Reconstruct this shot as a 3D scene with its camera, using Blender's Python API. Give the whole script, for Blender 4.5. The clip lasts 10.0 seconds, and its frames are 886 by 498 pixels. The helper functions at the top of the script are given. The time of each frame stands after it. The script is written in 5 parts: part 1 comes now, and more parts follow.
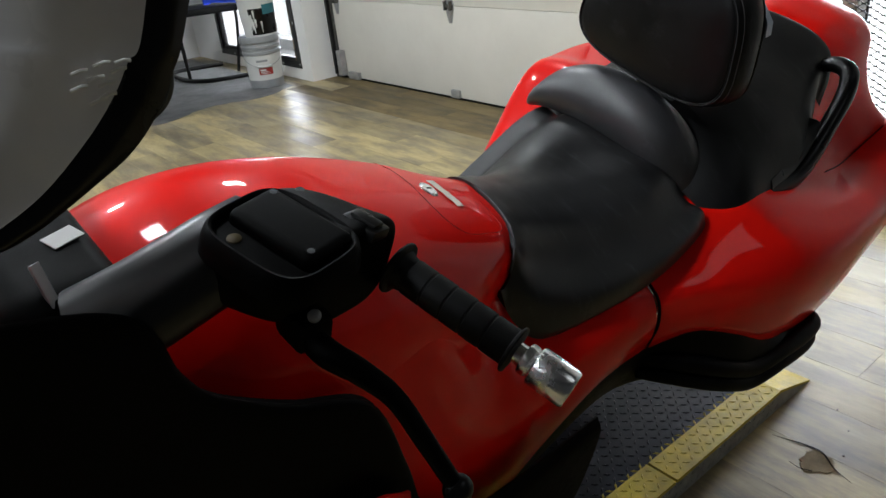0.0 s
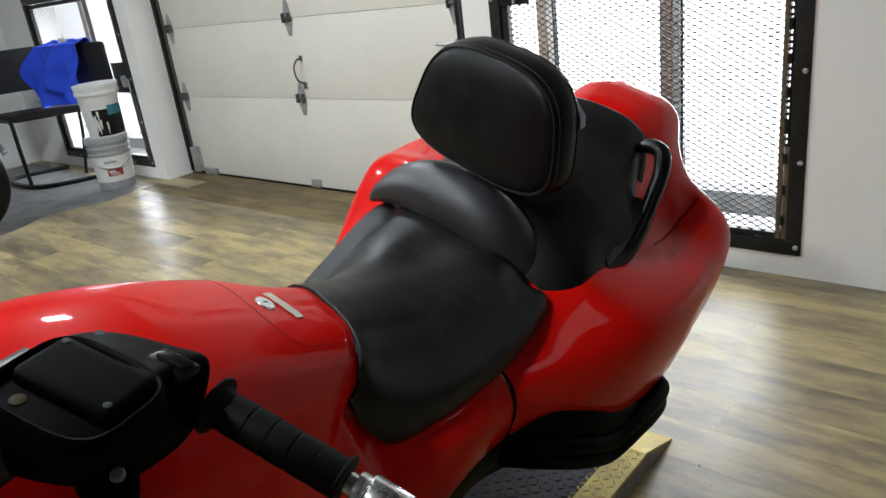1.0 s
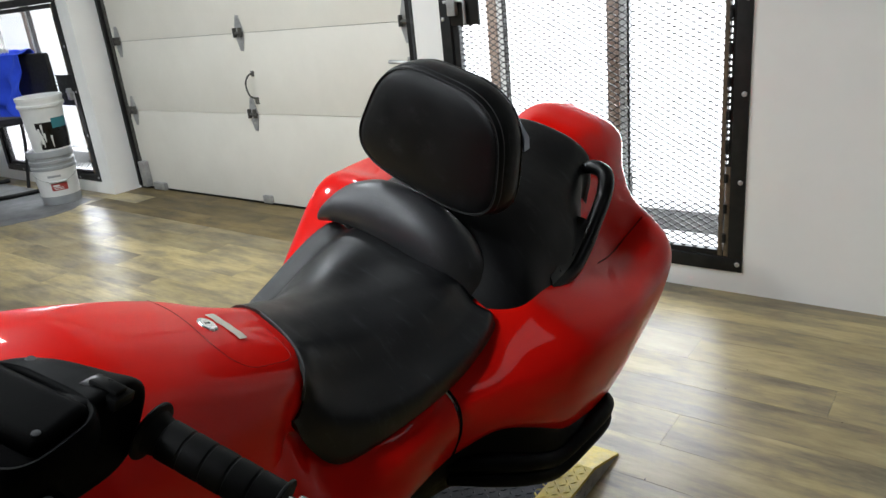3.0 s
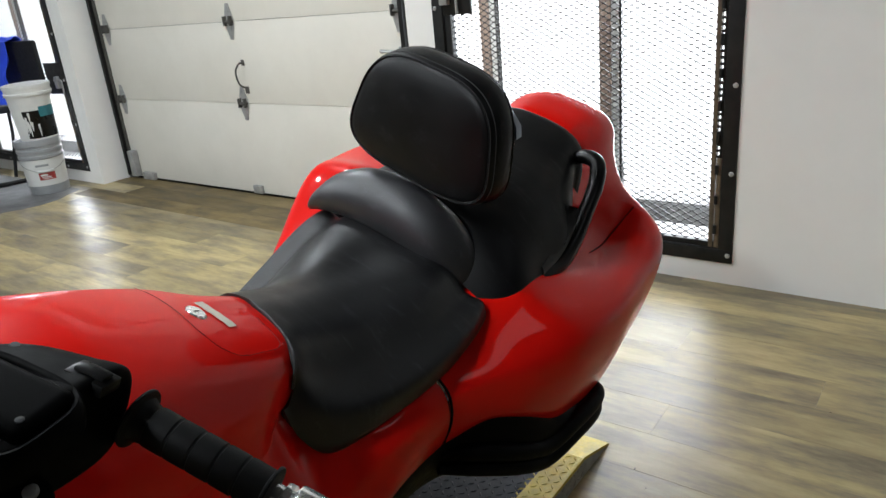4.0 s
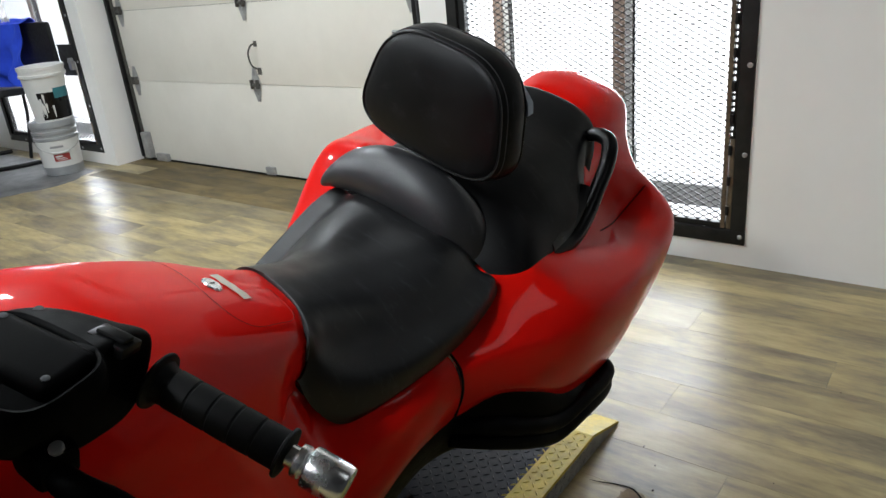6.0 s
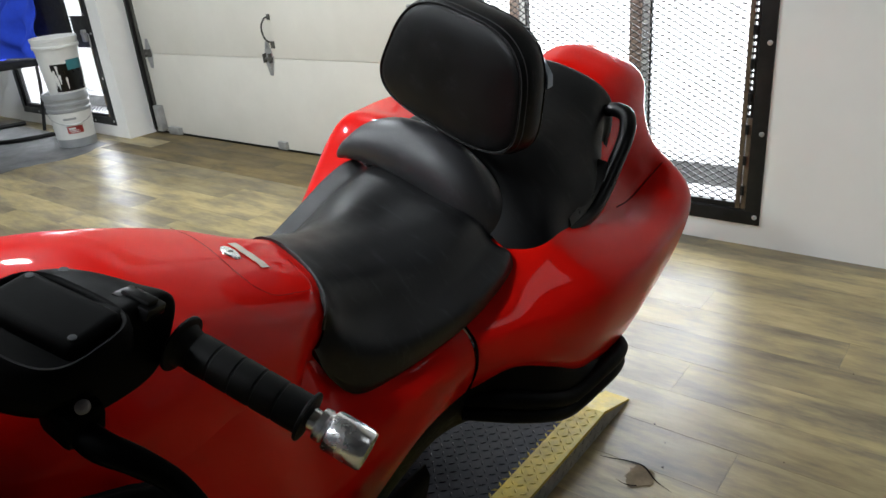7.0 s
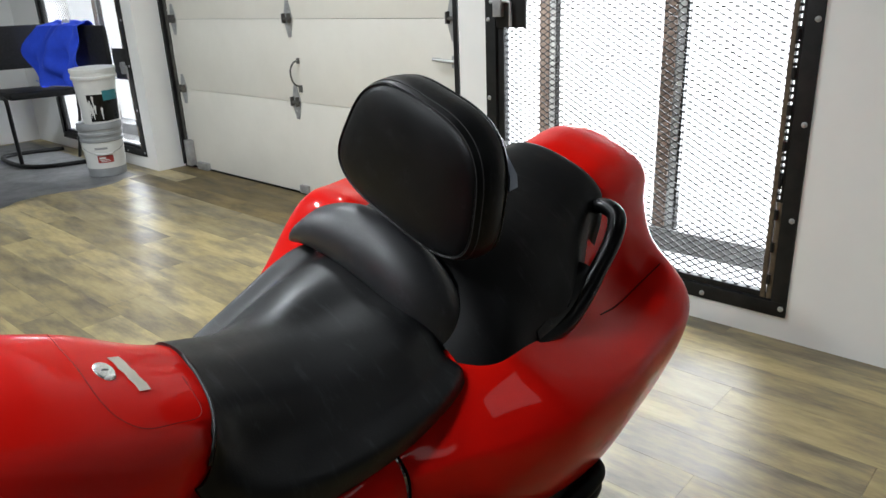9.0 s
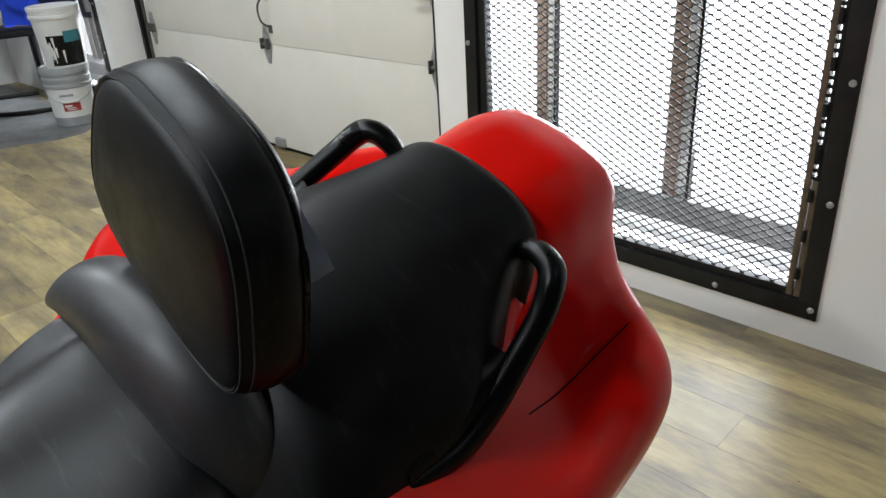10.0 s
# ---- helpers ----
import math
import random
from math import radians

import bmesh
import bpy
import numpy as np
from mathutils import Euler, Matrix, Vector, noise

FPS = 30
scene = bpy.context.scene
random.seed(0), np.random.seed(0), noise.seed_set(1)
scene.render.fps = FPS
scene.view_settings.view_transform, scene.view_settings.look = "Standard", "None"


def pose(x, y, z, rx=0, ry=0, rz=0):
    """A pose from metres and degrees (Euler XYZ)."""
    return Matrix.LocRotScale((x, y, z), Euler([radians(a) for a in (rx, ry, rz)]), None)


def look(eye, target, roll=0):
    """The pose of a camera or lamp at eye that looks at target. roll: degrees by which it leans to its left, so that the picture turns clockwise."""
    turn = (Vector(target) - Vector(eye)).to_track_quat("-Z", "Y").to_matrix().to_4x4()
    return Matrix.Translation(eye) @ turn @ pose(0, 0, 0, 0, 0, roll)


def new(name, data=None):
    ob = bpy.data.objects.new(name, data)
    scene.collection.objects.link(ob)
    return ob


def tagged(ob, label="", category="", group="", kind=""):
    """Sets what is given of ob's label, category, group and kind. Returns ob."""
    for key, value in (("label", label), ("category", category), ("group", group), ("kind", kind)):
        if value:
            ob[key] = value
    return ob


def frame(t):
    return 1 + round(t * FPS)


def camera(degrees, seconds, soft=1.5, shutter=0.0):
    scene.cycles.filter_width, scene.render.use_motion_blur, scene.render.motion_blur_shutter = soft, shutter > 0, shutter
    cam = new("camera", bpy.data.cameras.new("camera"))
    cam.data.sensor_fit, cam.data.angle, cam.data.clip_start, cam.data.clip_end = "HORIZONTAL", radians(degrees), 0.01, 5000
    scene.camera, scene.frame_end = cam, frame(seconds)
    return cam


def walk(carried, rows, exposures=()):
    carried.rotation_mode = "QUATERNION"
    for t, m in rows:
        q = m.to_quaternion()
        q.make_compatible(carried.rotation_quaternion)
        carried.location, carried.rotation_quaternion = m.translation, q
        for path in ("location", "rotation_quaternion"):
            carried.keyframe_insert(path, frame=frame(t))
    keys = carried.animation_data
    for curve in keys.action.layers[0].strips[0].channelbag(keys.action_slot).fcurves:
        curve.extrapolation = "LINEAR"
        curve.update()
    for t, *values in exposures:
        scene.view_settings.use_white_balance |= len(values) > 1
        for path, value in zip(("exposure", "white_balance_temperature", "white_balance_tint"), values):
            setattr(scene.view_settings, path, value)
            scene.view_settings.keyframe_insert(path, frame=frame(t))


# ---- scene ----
cam = camera(63.0, 10.0)
PATH = [
    (0, (2.1528, 1.2265, 1.1073), (3.1193, 2.5313, 0.3306), -6.30),
    (0.5, (2.1902, 1.2239, 1.1092), (3.3223, 2.4205, 0.3836), -6.67),
    (1, (2.2031, 1.2081, 1.1275), (3.4499, 2.3431, 0.4972), -7.16),
    (1.5, (2.2025, 1.1943, 1.1417), (3.4909, 2.3006, 0.5451), -6.93),
    (2, (2.2052, 1.1936, 1.1397), (3.5137, 2.2761, 0.5430), -6.47),
    (2.5, (2.2055, 1.1928, 1.1383), (3.5256, 2.2610, 0.5415), -6.15),
    (4, (2.2095, 1.1959, 1.1291), (3.5434, 2.2285, 0.5012), -5.44),
    (4.5, (2.2063, 1.1982, 1.1290), (3.5290, 2.2482, 0.5062), -5.42),
    (5, (2.2027, 1.1912, 1.1246), (3.5101, 2.2453, 0.4767), -5.41),
    (5.5, (2.2002, 1.1859, 1.1245), (3.5147, 2.2285, 0.4725), -5.72),
    (7, (2.1901, 1.1969, 1.1138), (3.4607, 2.2559, 0.4038), -5.20),
    (7.5, (2.1698, 1.1959, 1.1207), (3.4744, 2.2117, 0.4092), -4.15),
    (8, (2.1266, 1.1850, 1.1304), (3.5093, 2.1492, 0.4991), -2.88),
    (8.5, (2.1728, 1.1835, 1.1261), (3.5432, 2.1081, 0.4141), -3.29),
    (9, (2.4024, 1.1969, 1.1479), (3.6396, 2.3508, 0.5333), -2.41),
    (9.5, (2.6181, 1.2582, 1.1206), (3.8198, 2.3912, 0.4049), -3.66),
    (10, (2.8691, 1.3539, 1.1305), (4.0084, 2.5186, 0.3653), -3.37),
]
walk(cam, [(t, look(eye, target, roll)) for t, eye, target, roll in PATH],
     [(0, -0.25), (0.5, -0.22), (1, -0.16), (2.5, -0.1), (4.5, -0.04), (8, -0.04), (9, -0.1), (10, -0.16)])

# ---- world and light ----
WX, DX = 4.72, 4.94             # inner face of the street wall, plane of the sectional door
LEFT, RIGHT, BACK, CEIL = 8.25, -1.3, -0.9, 2.85
scene.view_settings.exposure = 0.0
world = bpy.data.worlds.new("sky")
world.use_nodes = True
scene.world = world
wn = world.node_tree
sky = wn.nodes.new("ShaderNodeTexSky")
sky.sky_type = "NISHITA"
sky.sun_disc = False
sky.sun_elevation, sky.sun_rotation = radians(50), radians(90)
wn.links.new(sky.outputs[0], wn.nodes["Background"].inputs[0])
wn.nodes["Background"].inputs[1].default_value = 0.12


def area(name, m, sx, sy, watts, colour):
    lamp = bpy.data.lights.new(name, "AREA")
    lamp.shape, lamp.size, lamp.size_y, lamp.energy, lamp.color = "RECTANGLE", sx, sy, watts, colour
    ob = new(name, lamp)
    ob.matrix_world = m
    return ob


# daylight in the two barred openings, and the tubes on the ceiling
area("daylight_right", look((5.35, 2.43, 1.0), (3.0, 2.3, 0.6)), 1.2, 1.6, 75, (0.86, 0.93, 1.0))
area("daylight_left", look((5.35, 7.0, 1.0), (3.5, 5.9, 0.3)), 1.1, 1.6, 125, (0.86, 0.93, 1.0))
LAMPS = [(2.3, 5.0, 66), (3.7, 3.7, 36), (0.9, 4.2, 42), (0.8, 2.1, 48), (2.3, 2.8, 16)]
FILLPANEL = (3.2, -0.35)           # one broad fill panel, unseen, added to brighten the near flank and the wall
for tx, ty, power in LAMPS:
    area("ceiling_lamp", look((tx, ty, CEIL - 0.075), (tx, ty, 0)), 0.24, 0.24, power, (0.87, 0.945, 1.0))

# soft fill from the added panel, out of view
area("panel_lamp", look((*FILLPANEL, CEIL - 0.075), (*FILLPANEL, 0)), 0.85, 0.85, 2, (0.87, 0.945, 1.0))


# ---- materials ----
def nodes(name):
    m = bpy.data.materials.new(name)
    m.use_nodes = True
    t = m.node_tree
    return m, t, t.nodes["Principled BSDF"]


def put(t, bsdf, key, value):
    bsdf.inputs[key].default_value = value


def noise_tex(t, scale, detail=4.0, rough=0.6, stretch=(1, 1, 1), space="Object"):
    c = t.nodes.new("ShaderNodeTexCoord")
    mp = t.nodes.new("ShaderNodeMapping")
    mp.inputs["Scale"].default_value = stretch
    n = t.nodes.new("ShaderNodeTexNoise")
    n.inputs["Scale"].default_value = scale
    n.inputs["Detail"].default_value = detail
    n.inputs["Roughness"].default_value = rough
    t.links.new(c.outputs[space], mp.inputs[0])
    t.links.new(mp.outputs[0], n.inputs["Vector"])
    return n


def ramp(t, src, stops):
    r = t.nodes.new("ShaderNodeValToRGB")
    el = r.color_ramp.elements
    while len(el) < len(stops):
        el.new(0.5)
    for e, (p, c) in zip(el, stops):
        e.position = p
        e.color = (*c, 1) if len(c) == 3 else c
    t.links.new(src, r.inputs[0])
    return r


def bump(t, bsdf, src, strength, dist=0.002):
    b = t.nodes.new("ShaderNodeBump")
    b.inputs["Strength"].default_value = strength
    b.inputs["Distance"].default_value = dist
    t.links.new(src, b.inputs["Height"])
    t.links.new(b.outputs[0], bsdf.inputs["Normal"])
    return b


def mottled(name, a, b, rough=(0.4, 0.6), scale=6.0, metal=0.0, fine=120.0, relief=0.15, coat=0.0, stretch=(1, 1, 1), dist=0.001):
    """A surface between two colours, with cloudy variation, uneven gloss and fine relief."""
    m, t, bsdf = nodes(name)
    n = noise_tex(t, scale, 5, 0.62, stretch)
    r = ramp(t, n.outputs["Fac"], [(0.3, a), (0.7, b)])
    t.links.new(r.outputs[0], bsdf.inputs["Base Color"])
    n2 = noise_tex(t, scale * 2.3, 4, 0.6, stretch)
    rr = ramp(t, n2.outputs["Fac"], [(0.3, (rough[0],) * 3), (0.7, (rough[1],) * 3)])
    t.links.new(rr.outputs[0], bsdf.inputs["Roughness"])
    put(t, bsdf, "Metallic", metal)
    if coat:
        put(t, bsdf, "Coat Weight", coat)
        put(t, bsdf, "Coat Roughness", 0.04)
    if relief:
        bump(t, bsdf, noise_tex(t, fine, 3, 0.6, stretch).outputs["Fac"], relief, dist)
    return m


def glow(name, colour, strength):
    m, t, bsdf = nodes(name)
    put(t, bsdf, "Base Color", (0.8, 0.8, 0.8, 1))
    put(t, bsdf, "Emission Color", (*colour, 1))
    put(t, bsdf, "Emission Strength", strength)
    return m


def planks_mat(name, tint, gloss):
    """Weathered oak vinyl plank: streaks along the board, each board of its own tone, a worn gloss."""
    m, t, bsdf = nodes(name)
    info = t.nodes.new("ShaderNodeObjectInfo")
    c = t.nodes.new("ShaderNodeTexCoord")
    off = t.nodes.new("ShaderNodeVectorMath")
    off.operation = "MULTIPLY_ADD"
    comb = t.nodes.new("ShaderNodeCombineXYZ")
    for k in range(3):
        t.links.new(info.outputs["Random"], comb.inputs[k])
    t.links.new(comb.outputs[0], off.inputs[0])
    off.inputs[1].default_value = (37.0, 91.0, 13.0)
    t.links.new(c.outputs["Object"], off.inputs[2])
    def streak(sx, sy, detail, rough):
        mp = t.nodes.new("ShaderNodeMapping")
        mp.inputs["Scale"].default_value = (sx, sy, 1)
        n = t.nodes.new("ShaderNodeTexNoise")
        n.inputs["Scale"].default_value = 1.0
        n.inputs["Detail"].default_value = detail
        n.inputs["Roughness"].default_value = rough
        t.links.new(off.outputs[0], mp.inputs[0])
        t.links.new(mp.outputs[0], n.inputs["Vector"])
        return n
    broad = streak(11, 2.6, 6, 0.66)
    fine = streak(75, 8, 5, 0.68)
    r1 = ramp(t, broad.outputs["Fac"], [(p, tuple(k * q for k, q in zip(tint, c))) for p, c in ((0.32, (0.18, 0.146, 0.088)), (0.43, (0.29, 0.235, 0.138)), (0.54, (0.45, 0.355, 0.170)), (0.72, (0.60, 0.495, 0.255)))])
    r2 = ramp(t, fine.outputs["Fac"], [(0.3, (0.72, 0.72, 0.72)), (0.6, (1.0, 1.0, 1.0))])
    mul = t.nodes.new("ShaderNodeMix")
    mul.data_type, mul.blend_type = "RGBA", "MULTIPLY"
    mul.inputs["Factor"].default_value = 0.6
    t.links.new(r1.outputs[0], mul.inputs["A"])
    t.links.new(r2.outputs[0], mul.inputs["B"])
    tone = ramp(t, info.outputs["Random"], [(0.0, (0.58, 0.58, 0.60)), (0.5, (0.90, 0.90, 0.89)), (1.0, (1.0, 1.0, 0.97))])
    mul2 = t.nodes.new("ShaderNodeMix")
    mul2.data_type, mul2.blend_type = "RGBA", "MULTIPLY"
    mul2.inputs["Factor"].default_value = 1.0
    t.links.new(mul.outputs["Result"], mul2.inputs["A"])
    t.links.new(tone.outputs[0], mul2.inputs["B"])
    t.links.new(mul2.outputs["Result"], bsdf.inputs["Base Color"])
    worn = noise_tex(t, 3.0, 5, 0.65)
    rr = ramp(t, worn.outputs["Fac"], [(0.3, (gloss[0],) * 3), (0.7, (gloss[1],) * 3)])
    t.links.new(rr.outputs[0], bsdf.inputs["Roughness"])
    put(t, bsdf, "Specular IOR Level", 0.6)
    bump(t, bsdf, fine.outputs["Fac"], 0.12, 0.001)
    return m


PLANK = planks_mat("oak_plank_vinyl", (1.0, 1.0, 1.0), (0.28, 0.46))
# darker, duller planks for the strip before the sectional door
DARKPLANK = planks_mat("dark_dull_oak_plank_vinyl", (0.46, 0.42, 0.34), (0.5, 0.65))
WALL = mottled("white_wall_paint", (0.80, 0.795, 0.77), (0.87, 0.865, 0.84), (0.5, 0.7), 1.6, relief=0.12, fine=220)
DOORPAINT = mottled("cream_door_paint", (0.72, 0.69, 0.62), (0.79, 0.76, 0.69), (0.38, 0.5), 2.2, relief=0.05, fine=300)
# near-black for the unseen walls and ceiling, keeps bounce light and reflections low
UNSEENDARK = mottled("unseen_dark_surface", (0.045, 0.045, 0.05), (0.06, 0.06, 0.065), (0.5, 0.7), 1.6, relief=0.1, fine=220)
STEEL = mottled("galvanised_steel", (0.30, 0.30, 0.30), (0.48, 0.48, 0.47), (0.35, 0.55), 22, metal=0.45, relief=0.05)
BLACKSTEEL = mottled("black_painted_steel", (0.005, 0.005, 0.0055), (0.015, 0.0148, 0.014), (0.4, 0.6), 14, relief=0.1)
def softer(m, level):
    """The same surface with a weaker mirror-like part."""
    m.node_tree.nodes["Principled BSDF"].inputs["Specular IOR Level"].default_value = level
    return m


softer(BLACKSTEEL, 0.3)
RED = mottled("red_lacquer", (0.80, 0.006, 0.003), (0.86, 0.008, 0.004), (0.35, 0.42), 3.0, relief=0.0, coat=0.45)
softer(RED, 0.05)


def leather(name, dark, light, dust, shine):
    """Black vinyl leather, grained, with faint dusty scuffs across it."""
    m, t, bsdf = nodes(name)
    base = ramp(t, noise_tex(t, 9.0, 5, 0.62).outputs["Fac"], [(0.3, (dark, dark, dark * 1.1)), (0.7, (light, light, light * 1.12))])
    scuff = ramp(t, noise_tex(t, 26.0, 6, 0.7, (2.6, 0.5, 1.0)).outputs["Fac"], [(0.56, (0, 0, 0)), (0.74, (1, 1, 1))])
    mix = t.nodes.new("ShaderNodeMix")
    mix.data_type, mix.blend_type = "RGBA", "MIX"
    t.links.new(scuff.outputs[0], mix.inputs["Factor"])
    t.links.new(base.outputs[0], mix.inputs["A"])
    mix.inputs["B"].default_value = (dust, dust * 1.03, dust * 1.15, 1)
    t.links.new(mix.outputs["Result"], bsdf.inputs["Base Color"])
    rr = ramp(t, noise_tex(t, 20.0, 4, 0.6).outputs["Fac"], [(0.3, (0.36,) * 3), (0.7, (0.50,) * 3)])
    t.links.new(rr.outputs[0], bsdf.inputs["Roughness"])
    put(t, bsdf, "Specular IOR Level", shine)
    bump(t, bsdf, noise_tex(t, 420, 3, 0.6).outputs["Fac"], 0.35, 0.0006)
    return m


LEATHER = leather("black_vinyl_leather", 0.0018, 0.0045, 0.018, 0.24)
DUSTYLEATHER = leather("dusty_black_leather", 0.0030, 0.0075, 0.030, 0.55)
WORNLEATHER = leather("worn_greyish_leather", 0.018, 0.034, 0.06, 0.75)
PLASTIC = softer(mottled("black_grained_plastic", (0.0008, 0.0008, 0.0009), (0.002, 0.002, 0.0022), (0.42, 0.55), 30, relief=0.25, fine=700, dist=0.0004), 0.06)
GLOSSBLACK = softer(mottled("black_smooth_plastic", (0.001, 0.001, 0.0011), (0.002, 0.002, 0.0021), (0.24, 0.36), 12, relief=0.0), 0.32)
RUBBER = softer(mottled("black_rubber", (0.0015, 0.0015, 0.0015), (0.004, 0.004, 0.0038), (0.5, 0.65), 40, relief=0.2, fine=500), 0.2)
CHROME = mottled("chrome", (0.82, 0.82, 0.83), (0.90, 0.90, 0.91), (0.22, 0.30), 20, metal=1.0, relief=0.0)
YELLOW = mottled("worn_yellow_paint", (0.44, 0.32, 0.02), (0.78, 0.58, 0.03), (0.4, 0.6), 24, relief=0.2)
ALU = mottled("diamond_plate_aluminium", (0.22, 0.22, 0.21), (0.40, 0.40, 0.385), (0.35, 0.55), 25, metal=0.25, relief=0.1)
WHITEPLASTIC = mottled("white_bucket_plastic", (0.62, 0.62, 0.60), (0.72, 0.72, 0.69), (0.35, 0.5), 7, relief=0.05)
GREYPLASTIC = mottled("grey_bucket_plastic", (0.24, 0.25, 0.26), (0.32, 0.33, 0.33), (0.4, 0.55), 7, relief=0.05)
LABELRED = mottled("red_label", (0.30, 0.03, 0.025), (0.36, 0.045, 0.035), (0.4, 0.5), 20, relief=0)
BLUE = mottled("blue_cotton", (0.016, 0.06, 0.60), (0.026, 0.09, 0.76), (0.8, 0.95), 8, relief=0.4, fine=500)
CHAIRCLOTH = mottled("black_chair_fabric", (0.003, 0.003, 0.0036), (0.006, 0.006, 0.007), (0.75, 0.9), 30, relief=0.3, fine=600)
CONCRETE = mottled("pale_concrete", (0.28, 0.28, 0.28), (0.40, 0.40, 0.39), (0.6, 0.8), 5, relief=0.3)
BROWNSTEEL = mottled("brown_window_mullion", (0.16, 0.11, 0.085), (0.22, 0.155, 0.12), (0.4, 0.55), 10, relief=0.05)
ALLOY = mottled("polished_alloy", (0.62, 0.62, 0.62), (0.75, 0.75, 0.75), (0.15, 0.28), 12, metal=0.95, relief=0.0)
DECK = mottled("dark_chequer_plate", (0.004, 0.0045, 0.009), (0.012, 0.013, 0.020), (0.4, 0.6), 14, relief=0.15)
softer(DECK, 0.2)
TEAL = mottled("teal_label", (0.02, 0.14, 0.17), (0.03, 0.19, 0.22), (0.4, 0.5), 20, relief=0)
GLOSSPAINT = mottled("black_gloss_paint", (0.002, 0.002, 0.0022), (0.004, 0.004, 0.0044), (0.4, 0.5), 6, relief=0, coat=0.05)
softer(GLOSSPAINT, 0.12)
SATIN = softer(mottled("black_satin_paint", (0.003, 0.003, 0.0034), (0.007, 0.007, 0.008), (0.28, 0.38), 10, relief=0.05, fine=300), 0.45)
AMBER = mottled("amber_lens", (0.05, 0.02, 0.006), (0.08, 0.032, 0.008), (0.15, 0.2), 10, relief=0, coat=0.5)
SIGHT = mottled("dull_amber_glass", (0.07, 0.045, 0.008), (0.11, 0.07, 0.012), (0.5, 0.6), 10, relief=0)
PATCHTONE = mottled("bare_floor_underlay", (0.20, 0.155, 0.095), (0.32, 0.25, 0.155), (0.6, 0.8), 30, relief=0.4)
softer(PATCHTONE, 0.1)
SCREEN = mottled("smoke_grey_acrylic", (0.62, 0.62, 0.64), (0.80, 0.80, 0.82), (0.22, 0.4), 5, relief=0.0)
SCREEN.node_tree.nodes["Principled BSDF"].inputs["Alpha"].default_value = 0.85
DAYLIGHT = glow("overcast_daylight", (0.93, 0.96, 1.0), 1.7)
FILLGLOW = glow("fill_panel_glow", (0.92, 0.96, 1.0), 0.3)
TUBEGLOW = glow("opal_diffuser", (1.0, 0.95, 0.87), 6.0)
BLUEBEVEL = mottled("bluish_bevel_reflection", (0.10, 0.12, 0.17), (0.16, 0.19, 0.26), (0.3, 0.4), 14, metal=0.5, relief=0.0)
TRACKGREY = mottled("greyish_brown_track", (0.05, 0.047, 0.043), (0.11, 0.105, 0.095), (0.45, 0.6), 12, relief=0.1)
RUST = mottled("rusty_brown_steel", (0.06, 0.045, 0.03), (0.15, 0.105, 0.06), (0.5, 0.7), 30, relief=0.3)
BEAD = mottled("grey_rubber_bead", (0.025, 0.027, 0.03), (0.05, 0.053, 0.056), (0.4, 0.55), 30, relief=0.1)
LIDLINE = mottled("dark_red_gap", (0.22, 0.003, 0.003), (0.30, 0.004, 0.003), (0.6, 0.8), 30, relief=0)
SEAM = mottled("dark_gap", (0.004, 0.002, 0.002), (0.008, 0.003, 0.003), (0.6, 0.8), 30, relief=0)
THREAD = mottled("grey_stitching", (0.02, 0.02, 0.021), (0.04, 0.04, 0.042), (0.6, 0.8), 80, relief=0.2)
softer(SEAM, 0.05)
SILLGREY = mottled("grey_sill_paint", (0.13, 0.13, 0.13), (0.22, 0.22, 0.215), (0.5, 0.7), 9, relief=0.2)
SHEETGREY = mottled("mottled_grey_sheet", (0.10, 0.10, 0.105), (0.19, 0.19, 0.19), (0.45, 0.65), 5, relief=0.25)
STICKER = mottled("pale_sticker", (0.72, 0.62, 0.52), (0.80, 0.70, 0.60), (0.35, 0.5), 30, relief=0)


# ---- building helpers ----
def part(name, bm, material, parent=None, label="", smooth=True, flat_angle=35):
    me = bpy.data.meshes.new(name)
    bmesh.ops.recalc_face_normals(bm, faces=bm.faces)
    bm.to_mesh(me)
    bm.free()
    me.materials.append(material)
    if smooth:
        me.shade_smooth()
        me.set_sharp_from_angle(angle=radians(flat_angle))
    ob = new(name, me)
    if parent is not None:
        ob.parent = parent
    if label:
        ob["label"] = label
    return ob


def empty(name, m=None):
    ob = new(name)
    ob.empty_display_size = 0.1
    if m is not None:
        ob.matrix_world = m
    return ob


def box(bm, x0, x1, y0, y1, z0, z1, bevel=0.0, seg=2):
    m = Matrix.LocRotScale(((x0 + x1) / 2, (y0 + y1) / 2, (z0 + z1) / 2), None, (abs(x1 - x0), abs(y1 - y0), abs(z1 - z0)))
    made = bmesh.ops.create_cube(bm, size=1.0, matrix=m)["verts"]
    if bevel:
        edges = list({e for v in made for e in v.link_edges})
        bmesh.ops.bevel(bm, geom=edges, offset=bevel, segments=seg, affect="EDGES", profile=0.6)
    return made


def boxes(*rows, bevel=0.0):
    bm = bmesh.new()
    for r in rows:
        box(bm, *r, bevel=bevel)
    return bm


def spline(points, n):
    """n points along a Catmull-Rom curve through points (tuples of any length)."""
    p = np.array(points, float)
    k = len(p)
    t = np.linspace(0, k - 1, n)
    i = np.clip(t.astype(int), 0, k - 2)
    f = (t - i)[:, None]
    q = np.vstack([2 * p[0] - p[1], p, 2 * p[-1] - p[-2]])
    a, b, c, d = q[i], q[i + 1], q[i + 2], q[i + 3]
    return 0.5 * (2 * b + (c - a) * f + (2 * a - 5 * b + 4 * c - d) * f ** 2 + (3 * b - a - 3 * c + d) * f ** 3)


